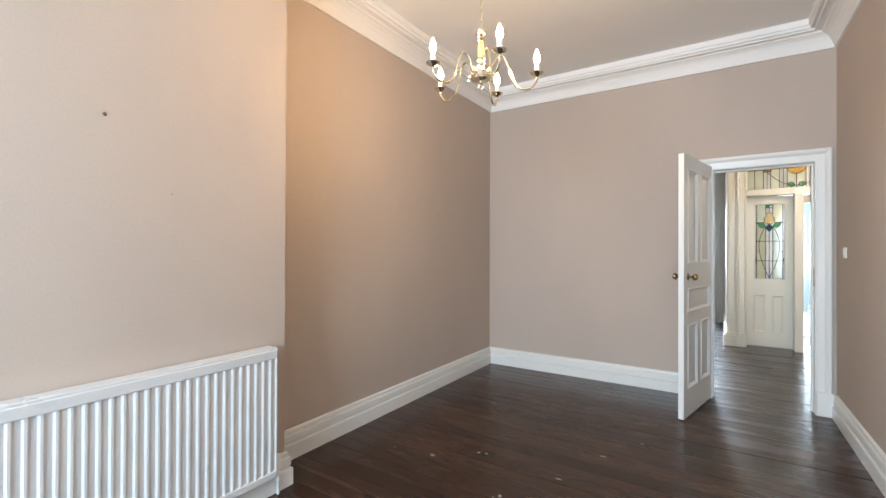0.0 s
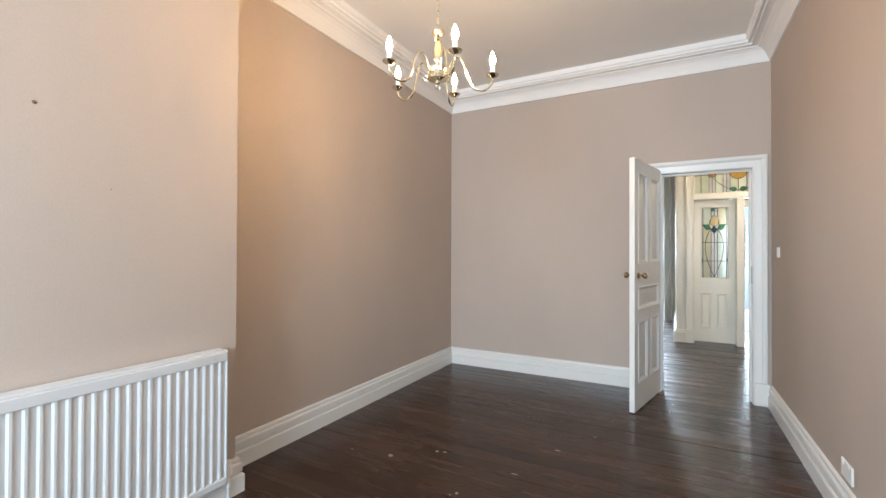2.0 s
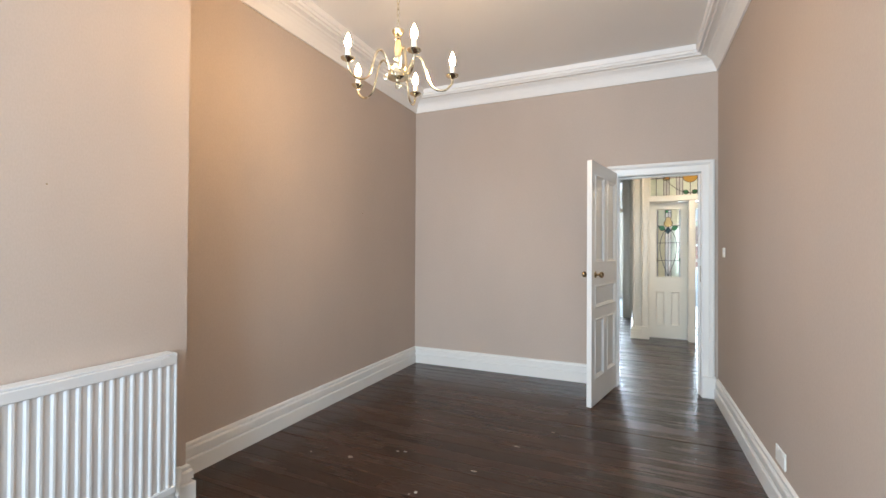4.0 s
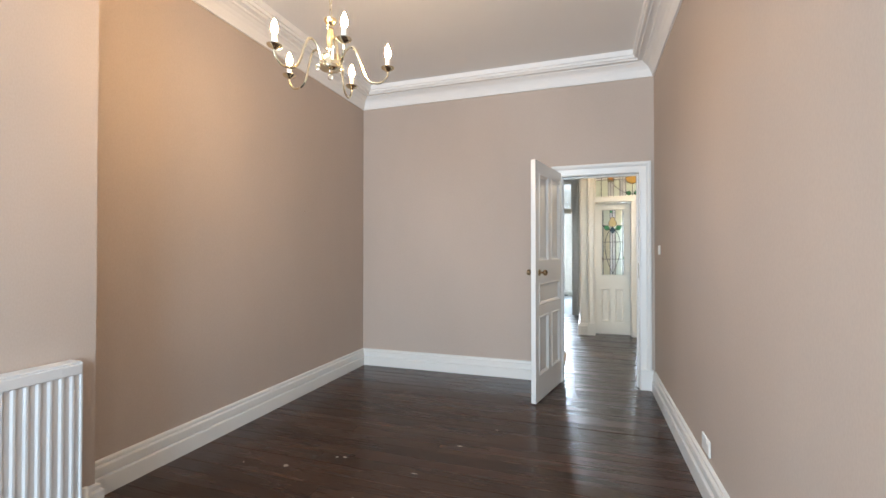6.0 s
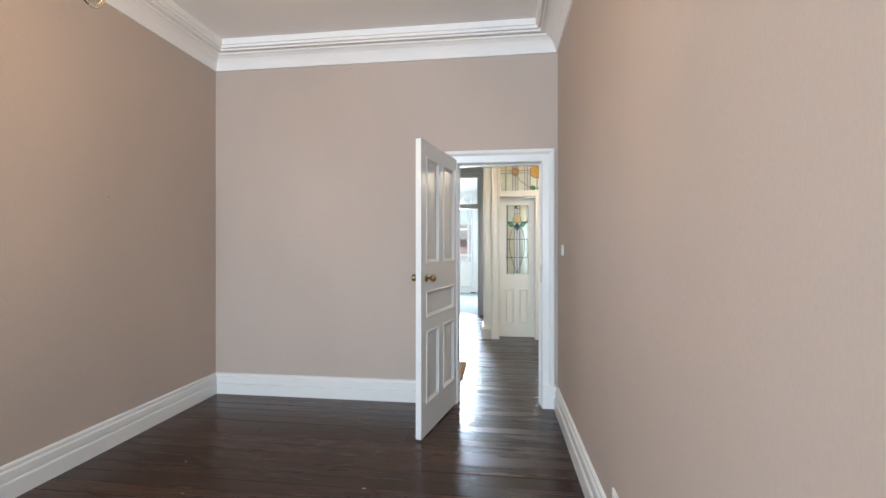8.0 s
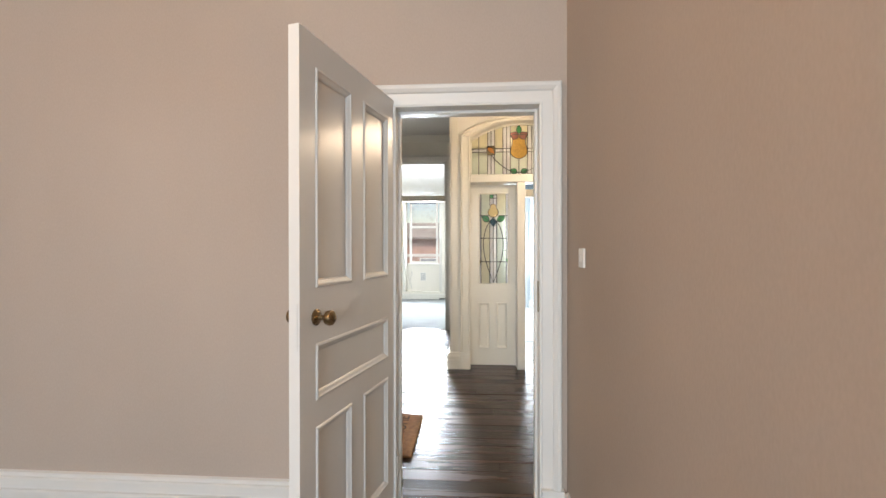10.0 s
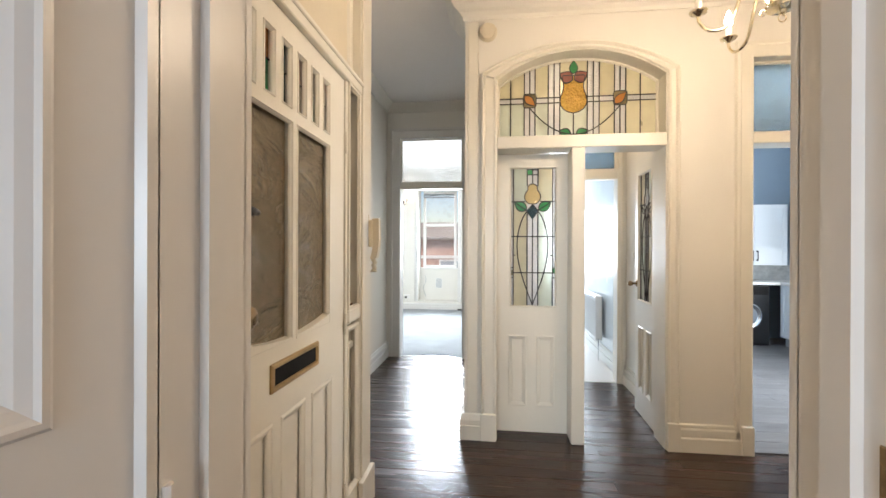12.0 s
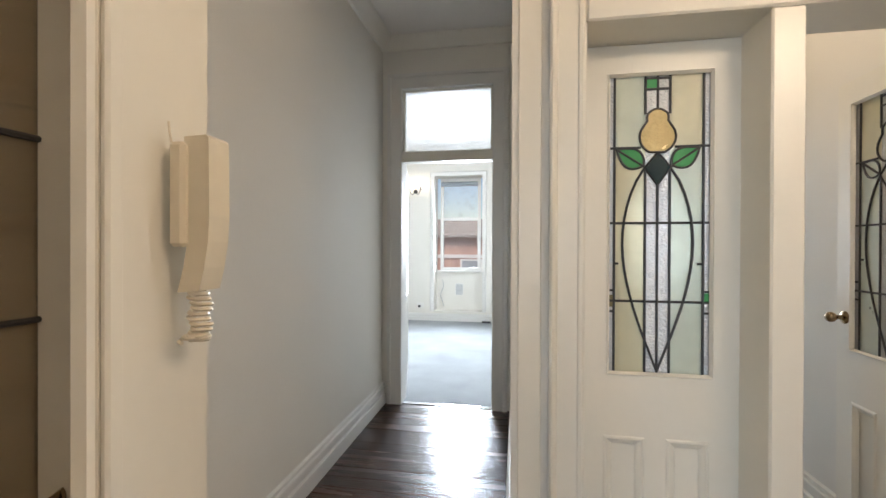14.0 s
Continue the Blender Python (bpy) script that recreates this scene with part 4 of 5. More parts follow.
# door mat
dm_ = thing("door_mat", "brown coir door mat with dark printed letters", "door mat", pose(-0.145, 6.22, 0))
part("pile", boxes(((-0.17, -0.34, 0.001), (0.17, 0.34, 0.016)), bevel=0.004), M_MAT, dm_)
tc = bpy.data.curves.new("mat_lettering", "FONT")
tc.body, tc.size, tc.extrude, tc.align_x, tc.align_y = "HOME", 0.13, 0.001, "CENTER", "CENTER"
lt = new("lettering", tc)
dg = bpy.context.evaluated_depsgraph_get()
me = bpy.data.meshes.new_from_object(lt.evaluated_get(dg))
bpy.data.objects.remove(lt)
me.materials.clear()
me.materials.append(M_INK)
lt = new("lettering", me)
lt.parent, lt.matrix_basis = dm_, pose(0.03, 0.12, 0.0165, 0, 0, 90)
tagged(lt, "dark printed capital letters")

# switches and sockets
def plate(name, m, w, h, rockers, label, category):
    ob = thing(name, label, category, m)
    part("plate", boxes(((-w / 2, -0.009, -h / 2), (w / 2, 0, h / 2)), bevel=0.003), M_PLASTIC, ob)
    for x, z, a, b in rockers:
        part("rocker", boxes(((x - a, -0.012, z - b), (x + a, -0.008, z + b)), bevel=0.0015), M_PLASTIC, ob)
    return ob


plate("light_switch", pose(RX, 4.965, 1.300, 0, 0, -90), 0.08, 0.08, [(0, 0, 0.010, 0.016)], "white plastic light switch beside the door", "light switch")
plate("wall_socket", pose(RX, 3.455, 0.258, 0, 0, -90), 0.146, 0.086, [(-0.04, 0.025, 0.008, 0.008), (0.04, 0.025, 0.008, 0.008)], "white double wall socket above the skirting", "socket")
for p, r in (((BX, 1.42, 1.84), 0.007), ((BX, 1.67, 1.55), 0.003), ((LX, 4.17, 1.655), 0.003)):
    tagged(part("screw_hole", lathe(bmesh.new(), [(r, -0.004), (r, 0.002), (r * 0.4, 0.004)], 8, Matrix.Translation(p) @ pose(0, 0, 0, 0, 90)), M_AGED), "small old screw hole in painted plaster", "screw")
# ---- glazed panels over doorways ----


def over_door(name, x0, x1, z0, z1, ztop, y0, y1, label, gm):
    """Transom bar from z0 to z1, glass above it to ztop."""
    ob = thing(name, label, "window", kind="structure")
    part("transom", boxes(((x0 - 0.002, y0 - 0.01, z0), (x1 + 0.002, y1, z1)), bevel=0.004), M_CREAM, ob)
    part("glazing_bead", sweep(bmesh.new(), [(x0, (y0 + y1) / 2, z1), (x1, (y0 + y1) / 2, z1), (x1, (y0 + y1) / 2, ztop), (x0, (y0 + y1) / 2, ztop)], [(0, 0.02), (0.012, 0.02), (0.018, 0.006), (0.018, -0.006), (0, -0.006)], (0, -1, 0), True), M_CREAM, ob)
    part("pane", boxes(((x0, (y0 + y1) / 2, z1), (x1, (y0 + y1) / 2 + 0.005, ztop))), gm, ob, "obscure glass pane")
    return ob


# far doorway at the passage end
FY = 10.16
setting("wall_far_door", boxes(((-1.1, FY, 0), (-0.82, FY + 0.15, HC)), ((0.001, FY, 0), (0.285, FY + 0.15, HC)), ((-0.82, FY, 2.752), (0.001, FY + 0.15, HC))), M_WHITE_WALL, "white passage end wall with a tall doorway", "wall")
FLAT = [(0, 0), (0, 0.014), (-0.01, 0.018), (-0.09, 0.018), (-0.10, 0.026), (-0.125, 0.026), (-0.13, 0)]
lined_doorway("door_frame_2", -0.80, -0.019, 2.732, FY, FY + 0.15, "white painted tall door frame with glazed top", arch=FLAT, mat_=M_GLOSS)
over_door("overdoor_1", -0.80, -0.019, 2.10, 2.183, 2.732, FY, FY + 0.10, "obscure glass light over the far doorway", G_OBS)
fdl = thing("door_4", "white door folded back against the far room wall", "door", pose(-0.80, FY + 0.16, 0.02, 0, 0, 103), kind="structure")
leaf(fdl, 0.76, 2.07, 0.04, [(0.1, 1.1, 0.34, 1.88), (0.42, 1.1, 0.64, 1.88), (0.1, 0.18, 0.34, 0.9), (0.42, 0.18, 0.64, 0.9)])
setting("threshold_strip", boxes(((-0.80, FY + 0.01, -0.012), (-0.019, FY + 0.05, 0.006)), bevel=0.002), M_CHROME, "metal carpet threshold strip", "threshold")

# kitchen doorway
lined_doorway("door_frame_3", KX0, KX1, 2.63, SY, SY + 0.21, "cream painted kitchen door frame with glazed top", arch=[(u * 0.85, v) for u, v in FLAT], mat_=M_CREAM)
over_door("overdoor_2", KX0, KX1, 2.064, 2.142, 2.63, SY, SY + 0.16, "textured glass light over the kitchen doorway", G_KIT)

# ---- vestibule and the pale room behind it ----
VX = 1.70
setting("wall_vestibule_east", boxes(((VX, SY + 0.21, 0), (VX + 0.10, 9.40, HC))), M_WHITE_WALL, "cream vestibule wall", "wall")
setting("wall_vestibule_north", boxes(((0.285, 9.40, 0), (0.87, 9.52, HC)), ((1.63, 9.40, 0), (1.82, 9.52, HC)), ((0.87, 9.40, 2.42), (1.63, 9.52, HC))), M_WHITE_WALL, "cream vestibule wall with a doorway", "wall")
setting("baseboard_vestibule", sweep(bmesh.new(), [(VX, SY + 0.21, 0), (VX, 9.38, 0)], SKIRT, (0, 0, 1)), M_CREAM, "cream moulded vestibule skirting", "skirting")
lined_doorway("door_frame_4", 0.89, 1.61, 2.40, 9.40, 9.52, "cream door frame to the pale room", arch=[(u * 0.45, v) for u, v in FLAT], mat_=M_CREAM)
# The blue light beyond is put into the glass tint.
over_door("overdoor_3", 0.89, 1.61, 2.07, 2.166, 2.40, 9.40, 9.49, "patterned glass over the inner doorway, tinted for blue light", G_KIT)
plate("light_switch", pose(VX, 9.18, 1.29, 0, 0, -90), 0.086, 0.086, [(0, 0, 0.011, 0.018)], "white plastic light switch in the vestibule", "light switch")
setting("floor_pale_room", boxes(((0.285, 9.42, -0.1), (1.9, 13.1, 0.0))), M_PALEFLOOR, "pale tiled floor", "floor")
setting("wall_pale_east", boxes(((1.71, 9.52, 0), (1.85, 12.9, HC))), M_PALEWALL, "glossy pale blue-white wall", "wall")
setting("wall_pale_west", boxes(((0.3, 9.52, 0), (0.42, 12.9, HC))), M_PALEWALL, "pale blue-white wall", "wall")
setting("wall_pale_north", boxes(((0.3, 12.9, 0), (0.84, 13.05, HC)), ((1.68, 12.9, 0), (1.85, 13.05, HC)), ((0.84, 12.9, 0), (1.68, 13.05, 0.9)), ((0.84, 12.9, 2.15), (1.68, 13.05, HC))), M_PALEWALL, "pale end wall with a window", "wall")
setting("ceiling_pale_room", boxes(((0.3, 9.52, 2.8), (1.9, 13.05, 2.9))), M_CEIL, "white ceiling", "ceiling")
setting("baseboard_pale_room", sweep(bmesh.new(), [(1.71, 9.52, 0), (1.71, 12.9, 0)], SKIRT, (0, 0, 1)), M_GLOSS, "white skirting board", "skirting")
window("window_2", pose(0.84, 12.96, 0.9), 0.84, 1.25, [0.6], "white window lighting the pale room")
r2 = radiator(pose(1.595, 11.20, 0.25, 0, 0, -90), 0.95, 0.54, "small white panel radiator on the pale wall")
part("pipe", tube(bmesh.new(), [(0.97, 0.03, -0.235), (0.97, 0.03, 0.02), (0.94, 0.03, 0.03)], 0.0075), M_CHROME, r2, smooth=True)
for bx in (0.2, 0.7):
    part("bracket", boxes(((bx, 0.074, 0.1), (bx + 0.03, 0.118, 0.4))), M_RAD, r2)

pl = thing("pendant_lamp", "lit opal globe pendant hanging in the vestibule", "pendant lamp", pose(0.95, 8.75, 2.74))
part("globe", lathe(bmesh.new(), [(0.012, -0.05), (0.030, -0.044), (0.046, -0.024), (0.051, 0.0), (0.045, 0.026), (0.028, 0.046), (0.018, 0.052)], 18), M_GLOBE, pl, "glowing opal globe", smooth=True)
part("holder", lathe(bmesh.new(), [(0.019, 0.051), (0.019, 0.085), (0.012, 0.098), (0.004, 0.104)], 14), M_PLASTIC, pl, smooth=True)
part("flex", tube(bmesh.new(), [(0, 0, 0.10), (0, 0, 0.25), (0, 0, HC - 2.74 - 0.02)], 0.0035, 6), M_PLASTIC, pl, smooth=True)
part("ceiling_rose", lathe(bmesh.new(), [(0.006, HC - 2.775), (0.030, HC - 2.765), (0.042, HC - 2.752), (0.042, HC - 2.74)], 18), M_PLASTIC, pl, smooth=True)

# ---- kitchen ----
KE, KN = 4.98, 12.03
setting("floor_kitchen", boxes(((1.80, SY + 0.03, -0.1), (5.13, 12.15, -0.012))), M_GAP, "dark underlay below the vinyl planks", "floor")
setting("wall_kitchen_north", boxes(((1.85, KN, 0), (5.13, KN + 0.12, 3.0))), M_BLUE, "slate blue painted kitchen wall", "wall")
setting("wall_kitchen_east", boxes(((KE, 7.95, 0), (KE + 0.15, 8.45, 3.0)), ((KE, 9.7, 0), (KE + 0.15, KN, 3.0)), ((KE, 8.45, 0), (KE + 0.15, 9.7, 1.05)), ((KE, 8.45, 2.3), (KE + 0.15, 9.7, 3.0))), M_BLUE, "slate blue kitchen wall with a window", "wall")
setting("wall_kitchen_west", boxes(((1.85, SY + 0.21, 0), (1.97, KN, 3.0))), M_BLUE, "slate blue kitchen wall", "wall")
setting("wall_kitchen_south", boxes(((3.2, SY + 0.09, 0), (KE, SY + 0.21, 3.0))), M_BLUE, "slate blue kitchen wall by the door", "wall")
setting("ceiling_kitchen", boxes(((1.85, SY + 0.21, 3.0), (5.13, 12.15, 3.1))), M_CEIL, "white kitchen ceiling", "ceiling")
window("window_3", pose(KE + 0.07, 9.7, 1.05, 0, 0, -90), 1.25, 1.25, [0.65], "white kitchen window over the worktop")


def bar_handle(parent, x, z, h=0.15, y=0.0):
    bm = boxes(((x - 0.006, y - 0.035, z - h / 2), (x + 0.006, y - 0.025, z + h / 2)), ((x - 0.007, y - 0.03, z - h / 2), (x + 0.007, y, z - h / 2 + 0.022)), ((x - 0.007, y - 0.03, z + h / 2 - 0.022), (x + 0.007, y, z + h / 2)), bevel=0.0015)
    part("handle", bm, M_BLACK, parent, "black bar handle")


def unit(name, m, w, d, h, doors, label, hz, group):
    """A shaker cabinet; local x across, its face towards local -y."""
    ob = thing(name, label, "cabinet", m, group=group)
    part("body", boxes(((0.001, 0.0, 0), (w - 0.001, d, h))), M_UNIT, ob)
    dw = w / doors
    for i in range(doors):
        x0, x1 = i * dw + 0.002, (i + 1) * dw - 0.002
        dr = part("door", boxes(((x0, -0.014, 0.003), (x1, -0.002, h - 0.003)), ((x0, -0.022, 0.003), (x0 + 0.06, -0.014, h - 0.003)), ((x1 - 0.06, -0.022, 0.003), (x1, -0.014, h - 0.003)),
                                ((x0 + 0.06, -0.022, 0.003), (x1 - 0.06, -0.014, 0.063)), ((x0 + 0.06, -0.022, h - 0.063), (x1 - 0.06, -0.014, h - 0.003)), bevel=0.001), M_UNIT, ob)
        bar_handle(dr, (x1 - 0.03 if i % 2 == 0 and doors > 1 else x0 + 0.03), hz, 0.15, -0.022)
    return ob


KF = 4.38
base = unit("base_cabinet", pose(KF + 0.02, 11.44, 0.13, 0, 0, -90), 0.74, 0.55, 0.73, 2, "white shaker base cabinet with black handles", 0.62, "kitchen base cabinets")
copy_thing(base, pose(KF + 0.02, 10.70, 0.13, 0, 0, -90))
copy_thing(base, pose(KF + 0.02, 9.96, 0.13, 0, 0, -90))
wallu = unit("wall_cabinet", pose(KE - 0.34, 11.56, 1.31, 0, 0, -90), 0.98, 0.335, 0.75, 2, "white shaker wall cabinet with black handles", 0.12, "kitchen wall cabinets")
copy_thing(wallu, pose(KE - 0.34, 10.58, 1.31, 0, 0, -90))
unit("wall_cabinet", pose(3.72, KN - 0.34, 1.13, 0, 0, 0), 0.89, 0.335, 0.89, 2, "white shaker wall cabinet on the end wall", 0.14, "kitchen wall cabinets")
setting("cornice_cabinet", boxes(((KE - 0.37, 9.61, 2.062), (KE - 0.002, 11.56, 2.085)), bevel=0.003), M_UNIT, "thin white cabinet top trim", "trim")
setting("kickboard", boxes(((KF + 0.07, 8.16, 0.0), (KF + 0.09, 11.44, 0.128))), mat("grey_kickboard", (0.30, 0.32, 0.34), 0.4), "grey plinth below the cabinets", "trim")
wt = thing("worktop", "pale grey laminate worktop with rounded front", "worktop")
part("slab", boxes(((KF - 0.02, 8.16, 0.862), (KE - 0.002, KN - 0.002, 0.9)), bevel=0.004), M_TOP, wt)
part("slab", boxes(((3.4, 11.41, 0.862), (KF - 0.021, KN - 0.002, 0.9)), bevel=0.004), M_TOP, wt)
setting("splashback_east", boxes(((KE - 0.012, 9.7, 0.902), (KE, KN - 0.002, 1.308))), M_SPLASH, "grey marbled kitchen splashback", "splashback")
setting("splashback_north", boxes(((3.4, KN - 0.012, 0.902), (KE - 0.014, KN, 1.128))), M_SPLASH, "grey marbled kitchen splashback", "splashback")
plate("wall_socket", pose(KE - 0.012, 10.95, 1.02, 0, 0, -90), 0.146, 0.086, [(-0.04, 0.025, 0.008, 0.008), (0.04, 0.025, 0.008, 0.008)], "white double socket on the splashback", "socket")
wm = thing("washing_machine", "black front-loading washing machine under worktop", "washing machine", pose(3.64, 11.43, 0.0))
part("body", boxes(((0.0, 0.0, 0.01), (0.595, 0.57, 0.85)), bevel=0.006), M_BLACK, wm)
part("door", lathe(bmesh.new(), [(0.19, 0.0), (0.19, 0.02), (0.17, 0.035), (0.15, 0.03), (0.13, 0.015), (0.02, 0.03)], 28, pose(0.30, 0.0, 0.42, 90)), M_CHROME, wm, "round chrome porthole door", smooth=True)
part("control_panel", boxes(((0.02, -0.006, 0.72), (0.575, 0.0, 0.84)), bevel=0.002), M_DARK, wm)
sm2 = thing("smoke_alarm", "round white smoke alarm on the kitchen wall", "smoke alarm", pose(KE, 11.78, 2.37, 0, -90))
part("base", lathe(bmesh.new(), [(0.06, 0), (0.06, 0.015), (0.055, 0.03), (0.04, 0.04), (0.003, 0.042)], 24), M_PLASTIC, sm2, smooth=True)

# ---- far carpeted room with its window ----
WY = 14.38
setting("floor_far_room", boxes(((-3.2, FY + 0.05, -0.1), (1.0, WY + 0.3, 0.004))), M_CARPET, "pale grey carpet", "carpet")
AL0, AL1 = -1.325, -0.435
setting("wall_far_north", boxes(((-3.2, WY, 0), (AL0, WY + 0.35, 3.1)), ((AL1, WY, 0), (1.0, WY + 0.35, 3.1)), ((AL0, WY, 2.68), (AL1, WY + 0.35, 3.1)), ((AL0, WY + 0.28, 0.18), (AL1, WY + 0.35, 0.92)), ((AL0, WY, 0), (AL1, WY + 0.35, 0.18))), M_WHITE_WALL, "white wall with a deep window recess", "wall")
setting("wall_far_west", boxes(((-3.3, FY + 0.15, 0), (-3.2, WY, 3.1))), M_WHITE_WALL, "plain white wall", "wall")
setting("wall_far_east", boxes(((0.16, FY + 0.15, 0), (0.285, WY, 3.1))), M_WHITE_WALL, "plain white wall", "wall")
setting("wall_far_south", boxes(((-3.3, FY + 0.05, 0), (-1.1, FY + 0.15, 3.1))), M_WHITE_WALL, "plain white wall", "wall")
setting("ceiling_far_room", boxes(((-3.3, FY + 0.15, 3.1), (1.0, WY + 0.35, 3.2))), M_CEIL, "white ceiling of the far room", "ceiling")
setting("cornice_far", sweep(bmesh.new(), [(0.16, WY, 0), (-3.2, WY, 0)], [(0, 2.92), (0.02, 2.92), (0.03, 2.97), (0.08, 3.05), (0.12, 3.08), (0.12, 3.1), (0, 3.1)], (0, 0, 1)), M_WHITE_WALL, "white coved cornice", "cornice")
setting("baseboard_far", sweep(bmesh.new(), [(0.16, WY, 0), (-3.2, WY, 0)], [(u, v * 0.75) for u, v in SKIRT], (0, 0, 1)), M_GLOSS, "white skirting under the window recess", "skirting")
setting("trim_recess", sweep(bmesh.new(), [(AL1, WY, 0.18), (AL1, WY, 2.68), (AL0, WY, 2.68), (AL0, WY, 0.18)], [(0, 0), (0, 0.012), (-0.06, 0.018), (-0.075, 0.01), (-0.08, 0)], (0, -1, 0)), M_GLOSS, "white moulded frame round the window recess", "trim")
window("window_4", pose(AL0 + 0.07, WY + 0.31, 0.92), 0.77, 1.75, [0.98], "bright white two-part window in a recess")
setting("window_sill", boxes(((AL0, WY + 0.22, 0.89), (AL1, WY + 0.30, 0.922)), bevel=0.004), M_GLOSS, "white window sill", "sill")
bl = thing("roller_blind", "rolled-up grey blind at the top of the window", "blind", pose(AL0 + 0.09, WY + 0.25, 2.56))
part("roll", tube(bmesh.new(), [(0.0, 0, 0), (0.70, 0, 0)], 0.045, 14), M_BLIND, bl, smooth=True)
part("bracket", boxes(((-0.008, -0.03, -0.03), (0.0, 0.04, 0.06))), M_PLASTIC, bl)
part("bracket", boxes(((0.70, -0.03, -0.03), (0.708, 0.04, 0.06))), M_PLASTIC, bl)
vent = thing("wall_vent", "white slotted air vent below the window", "vent", pose(-0.97, WY + 0.28, 0.45))
part("frame", sweep(bmesh.new(), [(0, 0, 0), (0.16, 0, 0), (0.16, 0, 0.23), (0, 0, 0.23)], [(0, 0), (0, 0.008), (0.014, 0.008), (0.014, 0)], (0, -1, 0), True), M_PLASTIC, vent)
part("backing", boxes(((0.012, -0.002, 0.012), (0.148, -0.0005, 0.218))), M_BLIND, vent)
for i in range(8):
    part("slat", boxes(((0.012, -0.007, 0.022 + i * 0.025), (0.148, -0.002, 0.034 + i * 0.025))), M_PLASTIC, vent)
plate("wall_socket", pose(-1.585, WY, 0.28), 0.146, 0.086, [(-0.04, 0.025, 0.008, 0.008), (0.04, 0.025, 0.008, 0.008)], "white wall socket with a black plug", "socket")
tagged(part("plug", boxes(((-1.62, WY - 0.045, 0.245), (-1.575, WY - 0.009, 0.285)), bevel=0.005), M_BLACK), "black plug in the wall socket", "plug")
tagged(part("cable", tube(bmesh.new(), [(-1.22 + 0.03 * math.sin(i * 0.8), WY + 0.27, 0.74 - 0.05 * i) for i in range(11)], 0.004, 6), M_BLIND, smooth=True), "thin loose cable hanging in the recess", "cable")
tagged(part("cable_box", boxes(((-0.43, WY - 0.12, 0.004), (-0.27, WY - 0.04, 0.03)), bevel=0.006), M_BLACK), "small black cable box on the carpet", "cable box")
sc = thing("wall_sconce", "black two-arm candle wall light, lit", "wall light", pose(-1.68, WY, 2.40))
part("backplate", lathe(bmesh.new(), [(0.04, 0), (0.04, 0.008), (0.01, 0.014)], 18, pose(0, 0, 0, 90)), M_BLACK, sc, smooth=True)
for sx in (-0.10, 0.12):
    ar = part("arm", tube(bmesh.new(), [(sx * k, -0.02 - 0.10 * k, -0.07 * math.sin(math.pi * k) + 0.02 * k) for k in [i / 10 for i in range(11)]], 0.006, 7), M_BLACK, sc, smooth=True)
    tip = Matrix.Translation((sx, -0.12, 0.02))
    part("candle_sleeve", lathe(bmesh.new(), [(0.024, 0), (0.024, 0.006), (0.011, 0.008), (0.011, 0.07)], 12, tip), M_BLACK, ar, smooth=True)
    part("bulb", lathe(bmesh.new(), [(0.009, 0.07), (0.017, 0.09), (0.014, 0.115), (0.002, 0.145)], 12, tip), M_BULB2, ar, "lit candle bulb", smooth=True)

# ---- outside ----
setting("ground", boxes(((-400, -400, -3.7), (400, 400, -3.6))), M_GRASS, "grey street ground below", "ground")
hs = thing("house", "red brick house with a grey tiled roof opposite", "house", pose(0, 28, 0.27), kind="structure")
part("wall", boxes(((-9, 0, -3.6), (7, 7, 1.62))), M_BRICK, hs)
part("band", boxes(((-9, -0.04, 0.55), (7, 0, 0.72))), M_GLOSS, hs, "pale stone band")
for x in (-5.5, -2.6, 0.6, 3.6):
    wdw = part("window", boxes(((x, -0.03, -0.9), (x + 1.1, 0.0, 0.5))), M_GLOSS, hs)
    part("pane", boxes(((x + 0.08, -0.045, -0.82), (x + 1.02, -0.032, -0.2))), M_BLIND, wdw)
    part("pane", boxes(((x + 0.08, -0.045, -0.12), (x + 1.02, -0.032, 0.42))), M_BLIND, wdw)
part("roof", slab(bmesh.new(), [(-9.4, 1.58), (7.4, 1.58), (7.4, 1.66), (-9.4, 1.66)], -0.22, 3.5), M_TILE, hs)
rows_bm = bmesh.new()
for r in range(7):
    for i in range(56):
        x = -9.3 + 0.3 * i + 0.15 * (r % 2)
        y, z = -0.20 + 0.30 * r, 1.66 + 0.13 * r
        a = [rows_bm.verts.new(p) for p in ((x, y, z), (x + 0.28, y, z), (x + 0.28, y + 0.42, z + 0.16), (x, y + 0.42, z + 0.16), (x, y, z + 0.05), (x + 0.28, y, z + 0.05), (x + 0.28, y + 0.42, z + 0.19), (x, y + 0.42, z + 0.19))]
        for f in ((0, 1, 5, 4), (4, 5, 6, 7), (1, 2, 6, 5), (3, 0, 4, 7), (2, 3, 7, 6), (0, 3, 2, 1)):
            rows_bm.faces.new([a[q] for q in f])
tagged(part("roof_tiles", rows_bm, M_TILE, hs), kind="stuff")

# ---- worn marks on the boards ----
rnd = random.Random(8)


def chip(cx, cy, r, aspect):
    bm = bmesh.new()
    k = 9
    pts = [(cx + r * aspect * math.cos(a) * (0.5 + 0.8 * rnd.random()), cy + r * math.sin(a) * (0.5 + 0.8 * rnd.random())) for a in [2 * math.pi * i / k for i in range(k)]]
    lo, hi = [bm.verts.new((x, y, 0.0005)) for x, y in pts], [bm.verts.new((x, y, 0.0018)) for x, y in pts]
    bm.faces.new(hi)
    for i in range(k):
        bm.faces.new((lo[i], lo[(i + 1) % k], hi[(i + 1) % k], hi[i]))
    tagged(part("worn_mark", bm, M_CHIP), "pale worn chip in the floor stain", "worn mark", kind="stuff")


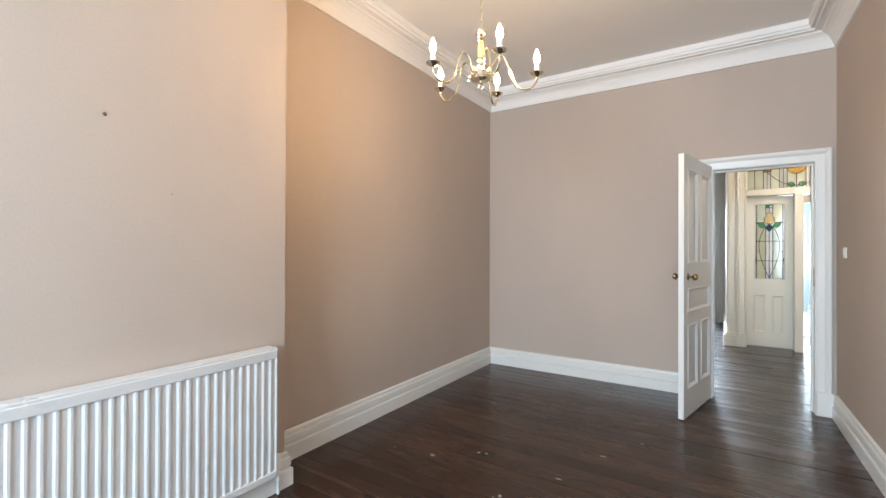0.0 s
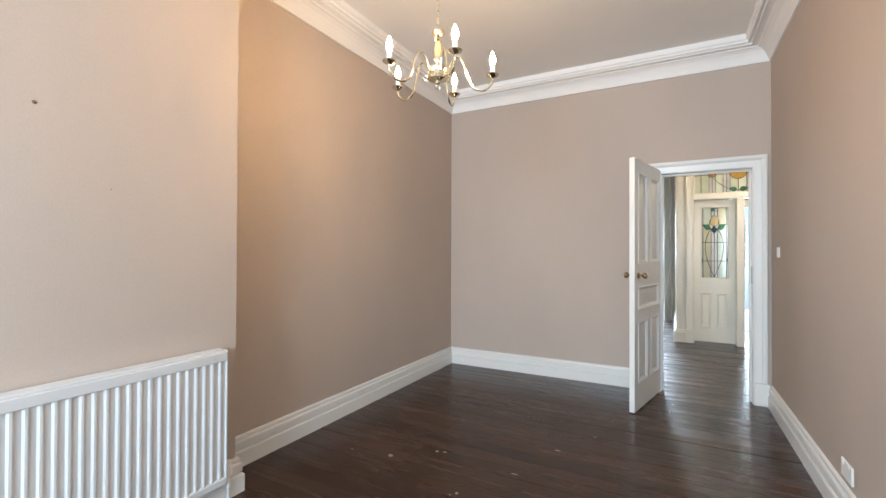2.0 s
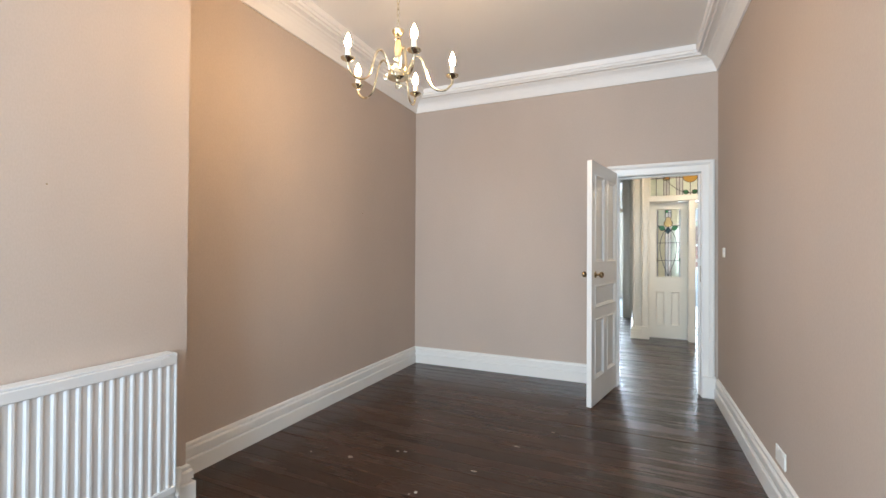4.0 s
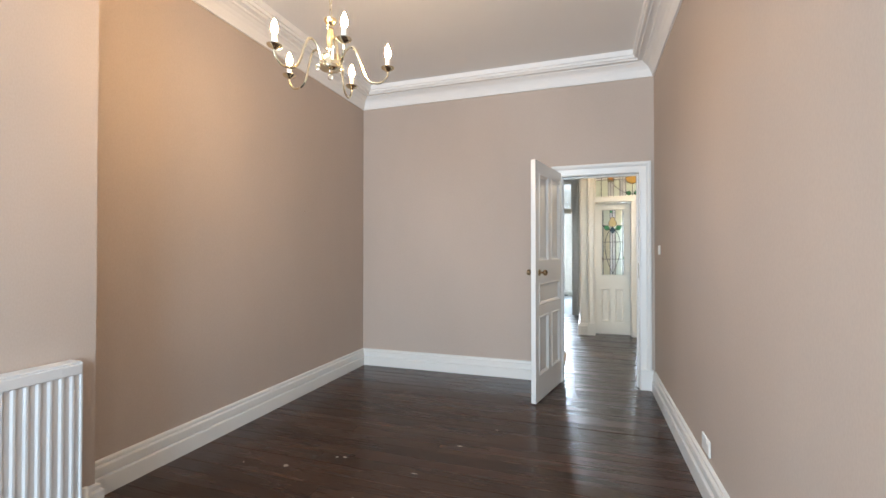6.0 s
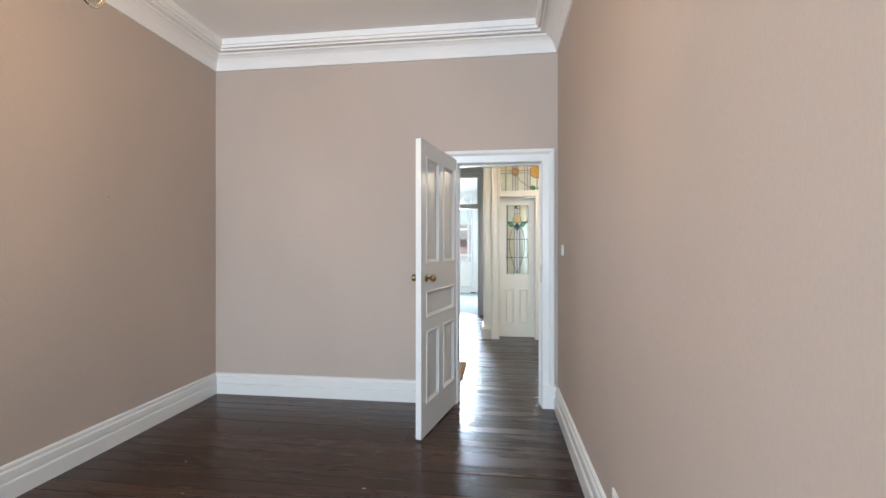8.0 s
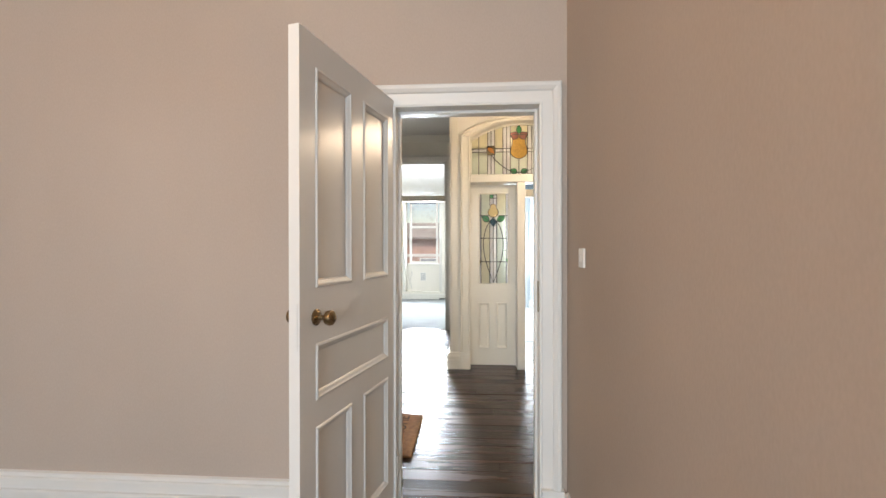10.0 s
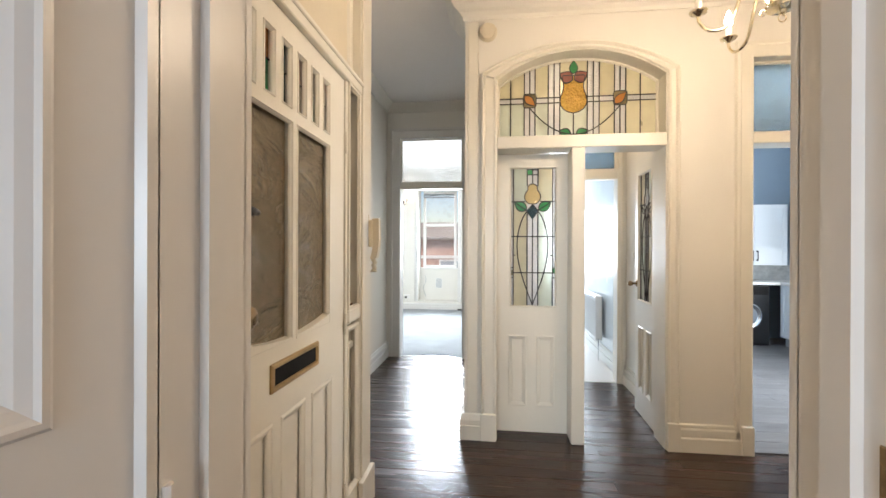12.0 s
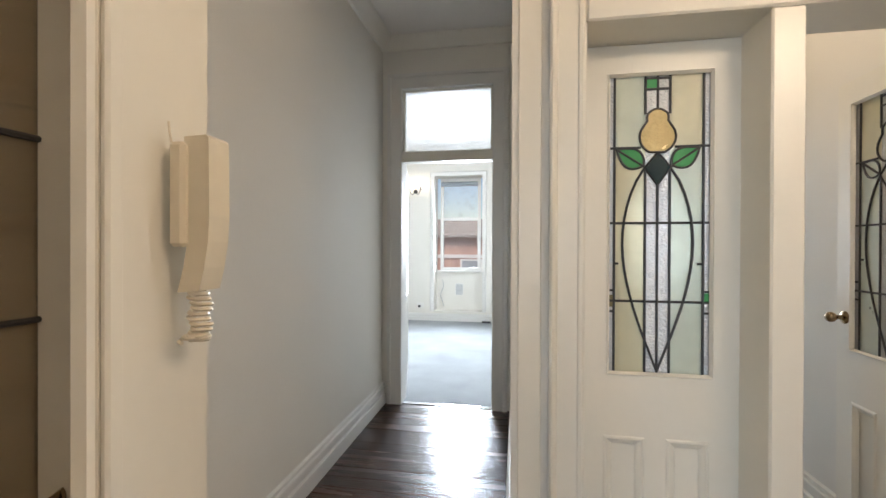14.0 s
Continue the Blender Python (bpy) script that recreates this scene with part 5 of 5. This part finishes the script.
for cx, cy, r, asp in ((-1.235, 3.25, 0.012, 2.2), (-1.285, 3.235, 0.010, 2.0), (-1.52, 3.045, 0.020, 1.4), (-0.96, 2.86, 0.016, 1.3), (-0.985, 2.83, 0.009, 1.2), (-1.79, 3.0, 0.006, 2), (-1.37, 3.78, 0.006, 2), (-0.60, 3.62, 0.010, 3.5), (-0.75, 3.2, 0.006, 6), (-1.6, 4.1, 0.005, 2), (-0.42, 3.95, 0.006, 3)):
    chip(cx + 0.068, cy - 0.045, r * 0.65, asp)

# ---- floorboards ----
floor = bpy.data.objects["floor"]
BW = 0.113
board_cache = {}


def board(x0, x1, y, parent, material, width=BW, z=-0.012, name="floorboard"):
    ln = round(x1 - x0, 2)
    if (ln, width) not in board_cache:
        bm = boxes(((0, 0, 0), (ln, width - 0.0016, 0.012)))
        top = [e for e in bm.edges if all(v.co.z > 0.011 for v in e.verts)]
        bmesh.ops.bevel(bm, geom=top, offset=0.0014, segments=1, affect="EDGES")
        me = bpy.data.meshes.new(name)
        bmesh.ops.recalc_face_normals(bm, faces=bm.faces)
        bm.to_mesh(me)
        bm.free()
        me.materials.append(material)
        board_cache[(ln, width)] = me
    ob = new(name, board_cache[(ln, width)])
    ob.parent = parent
    ob.matrix_basis = pose(x0, y, z + rnd.uniform(-0.0008, 0.0008), rnd.uniform(-0.6, 0.6), rnd.uniform(-0.02, 0.02), 0)


def lay(x0, x1, y0, y1):
    y, i = y0, 0
    while y < y1 - 0.02:
        w = BW if y + BW <= y1 else y1 - y
        if x1 - x0 > 2.4 and i % 3 != 1:
            c = round(x0 + (x1 - x0) * (0.35, 0.62, 0.5, 0.28)[i % 4], 2)
            board(x0, c - 0.002, y, floor, M_BOARD, w)
            board(c, x1, y, floor, M_BOARD, w)
        else:
            board(x0, x1, y, floor, M_BOARD, w)
        y += w
        i += 1


lay(-2.18, 0.86, -2.2, BY)
lay(OX0, OX1, BY, HY)
lay(-0.40, 3.1, HY, 7.12)
lay(-0.97, 3.1, 7.12, SY)
lay(-0.97, 0.165, SY, FY + 0.01)
lay(0.29, 1.70, SY, 9.42)
kf = bpy.data.objects["floor_kitchen"]
y, i = SY + 0.03, 0
while y < KN:
    for a, b in ((1.97, 2.9 + 0.3 * (i % 3)), (2.902 + 0.3 * (i % 3), KE)):
        board(a, b, y, kf, M_VINYL, 0.18, name="vinyl_plank")
    y += 0.18
    i += 1
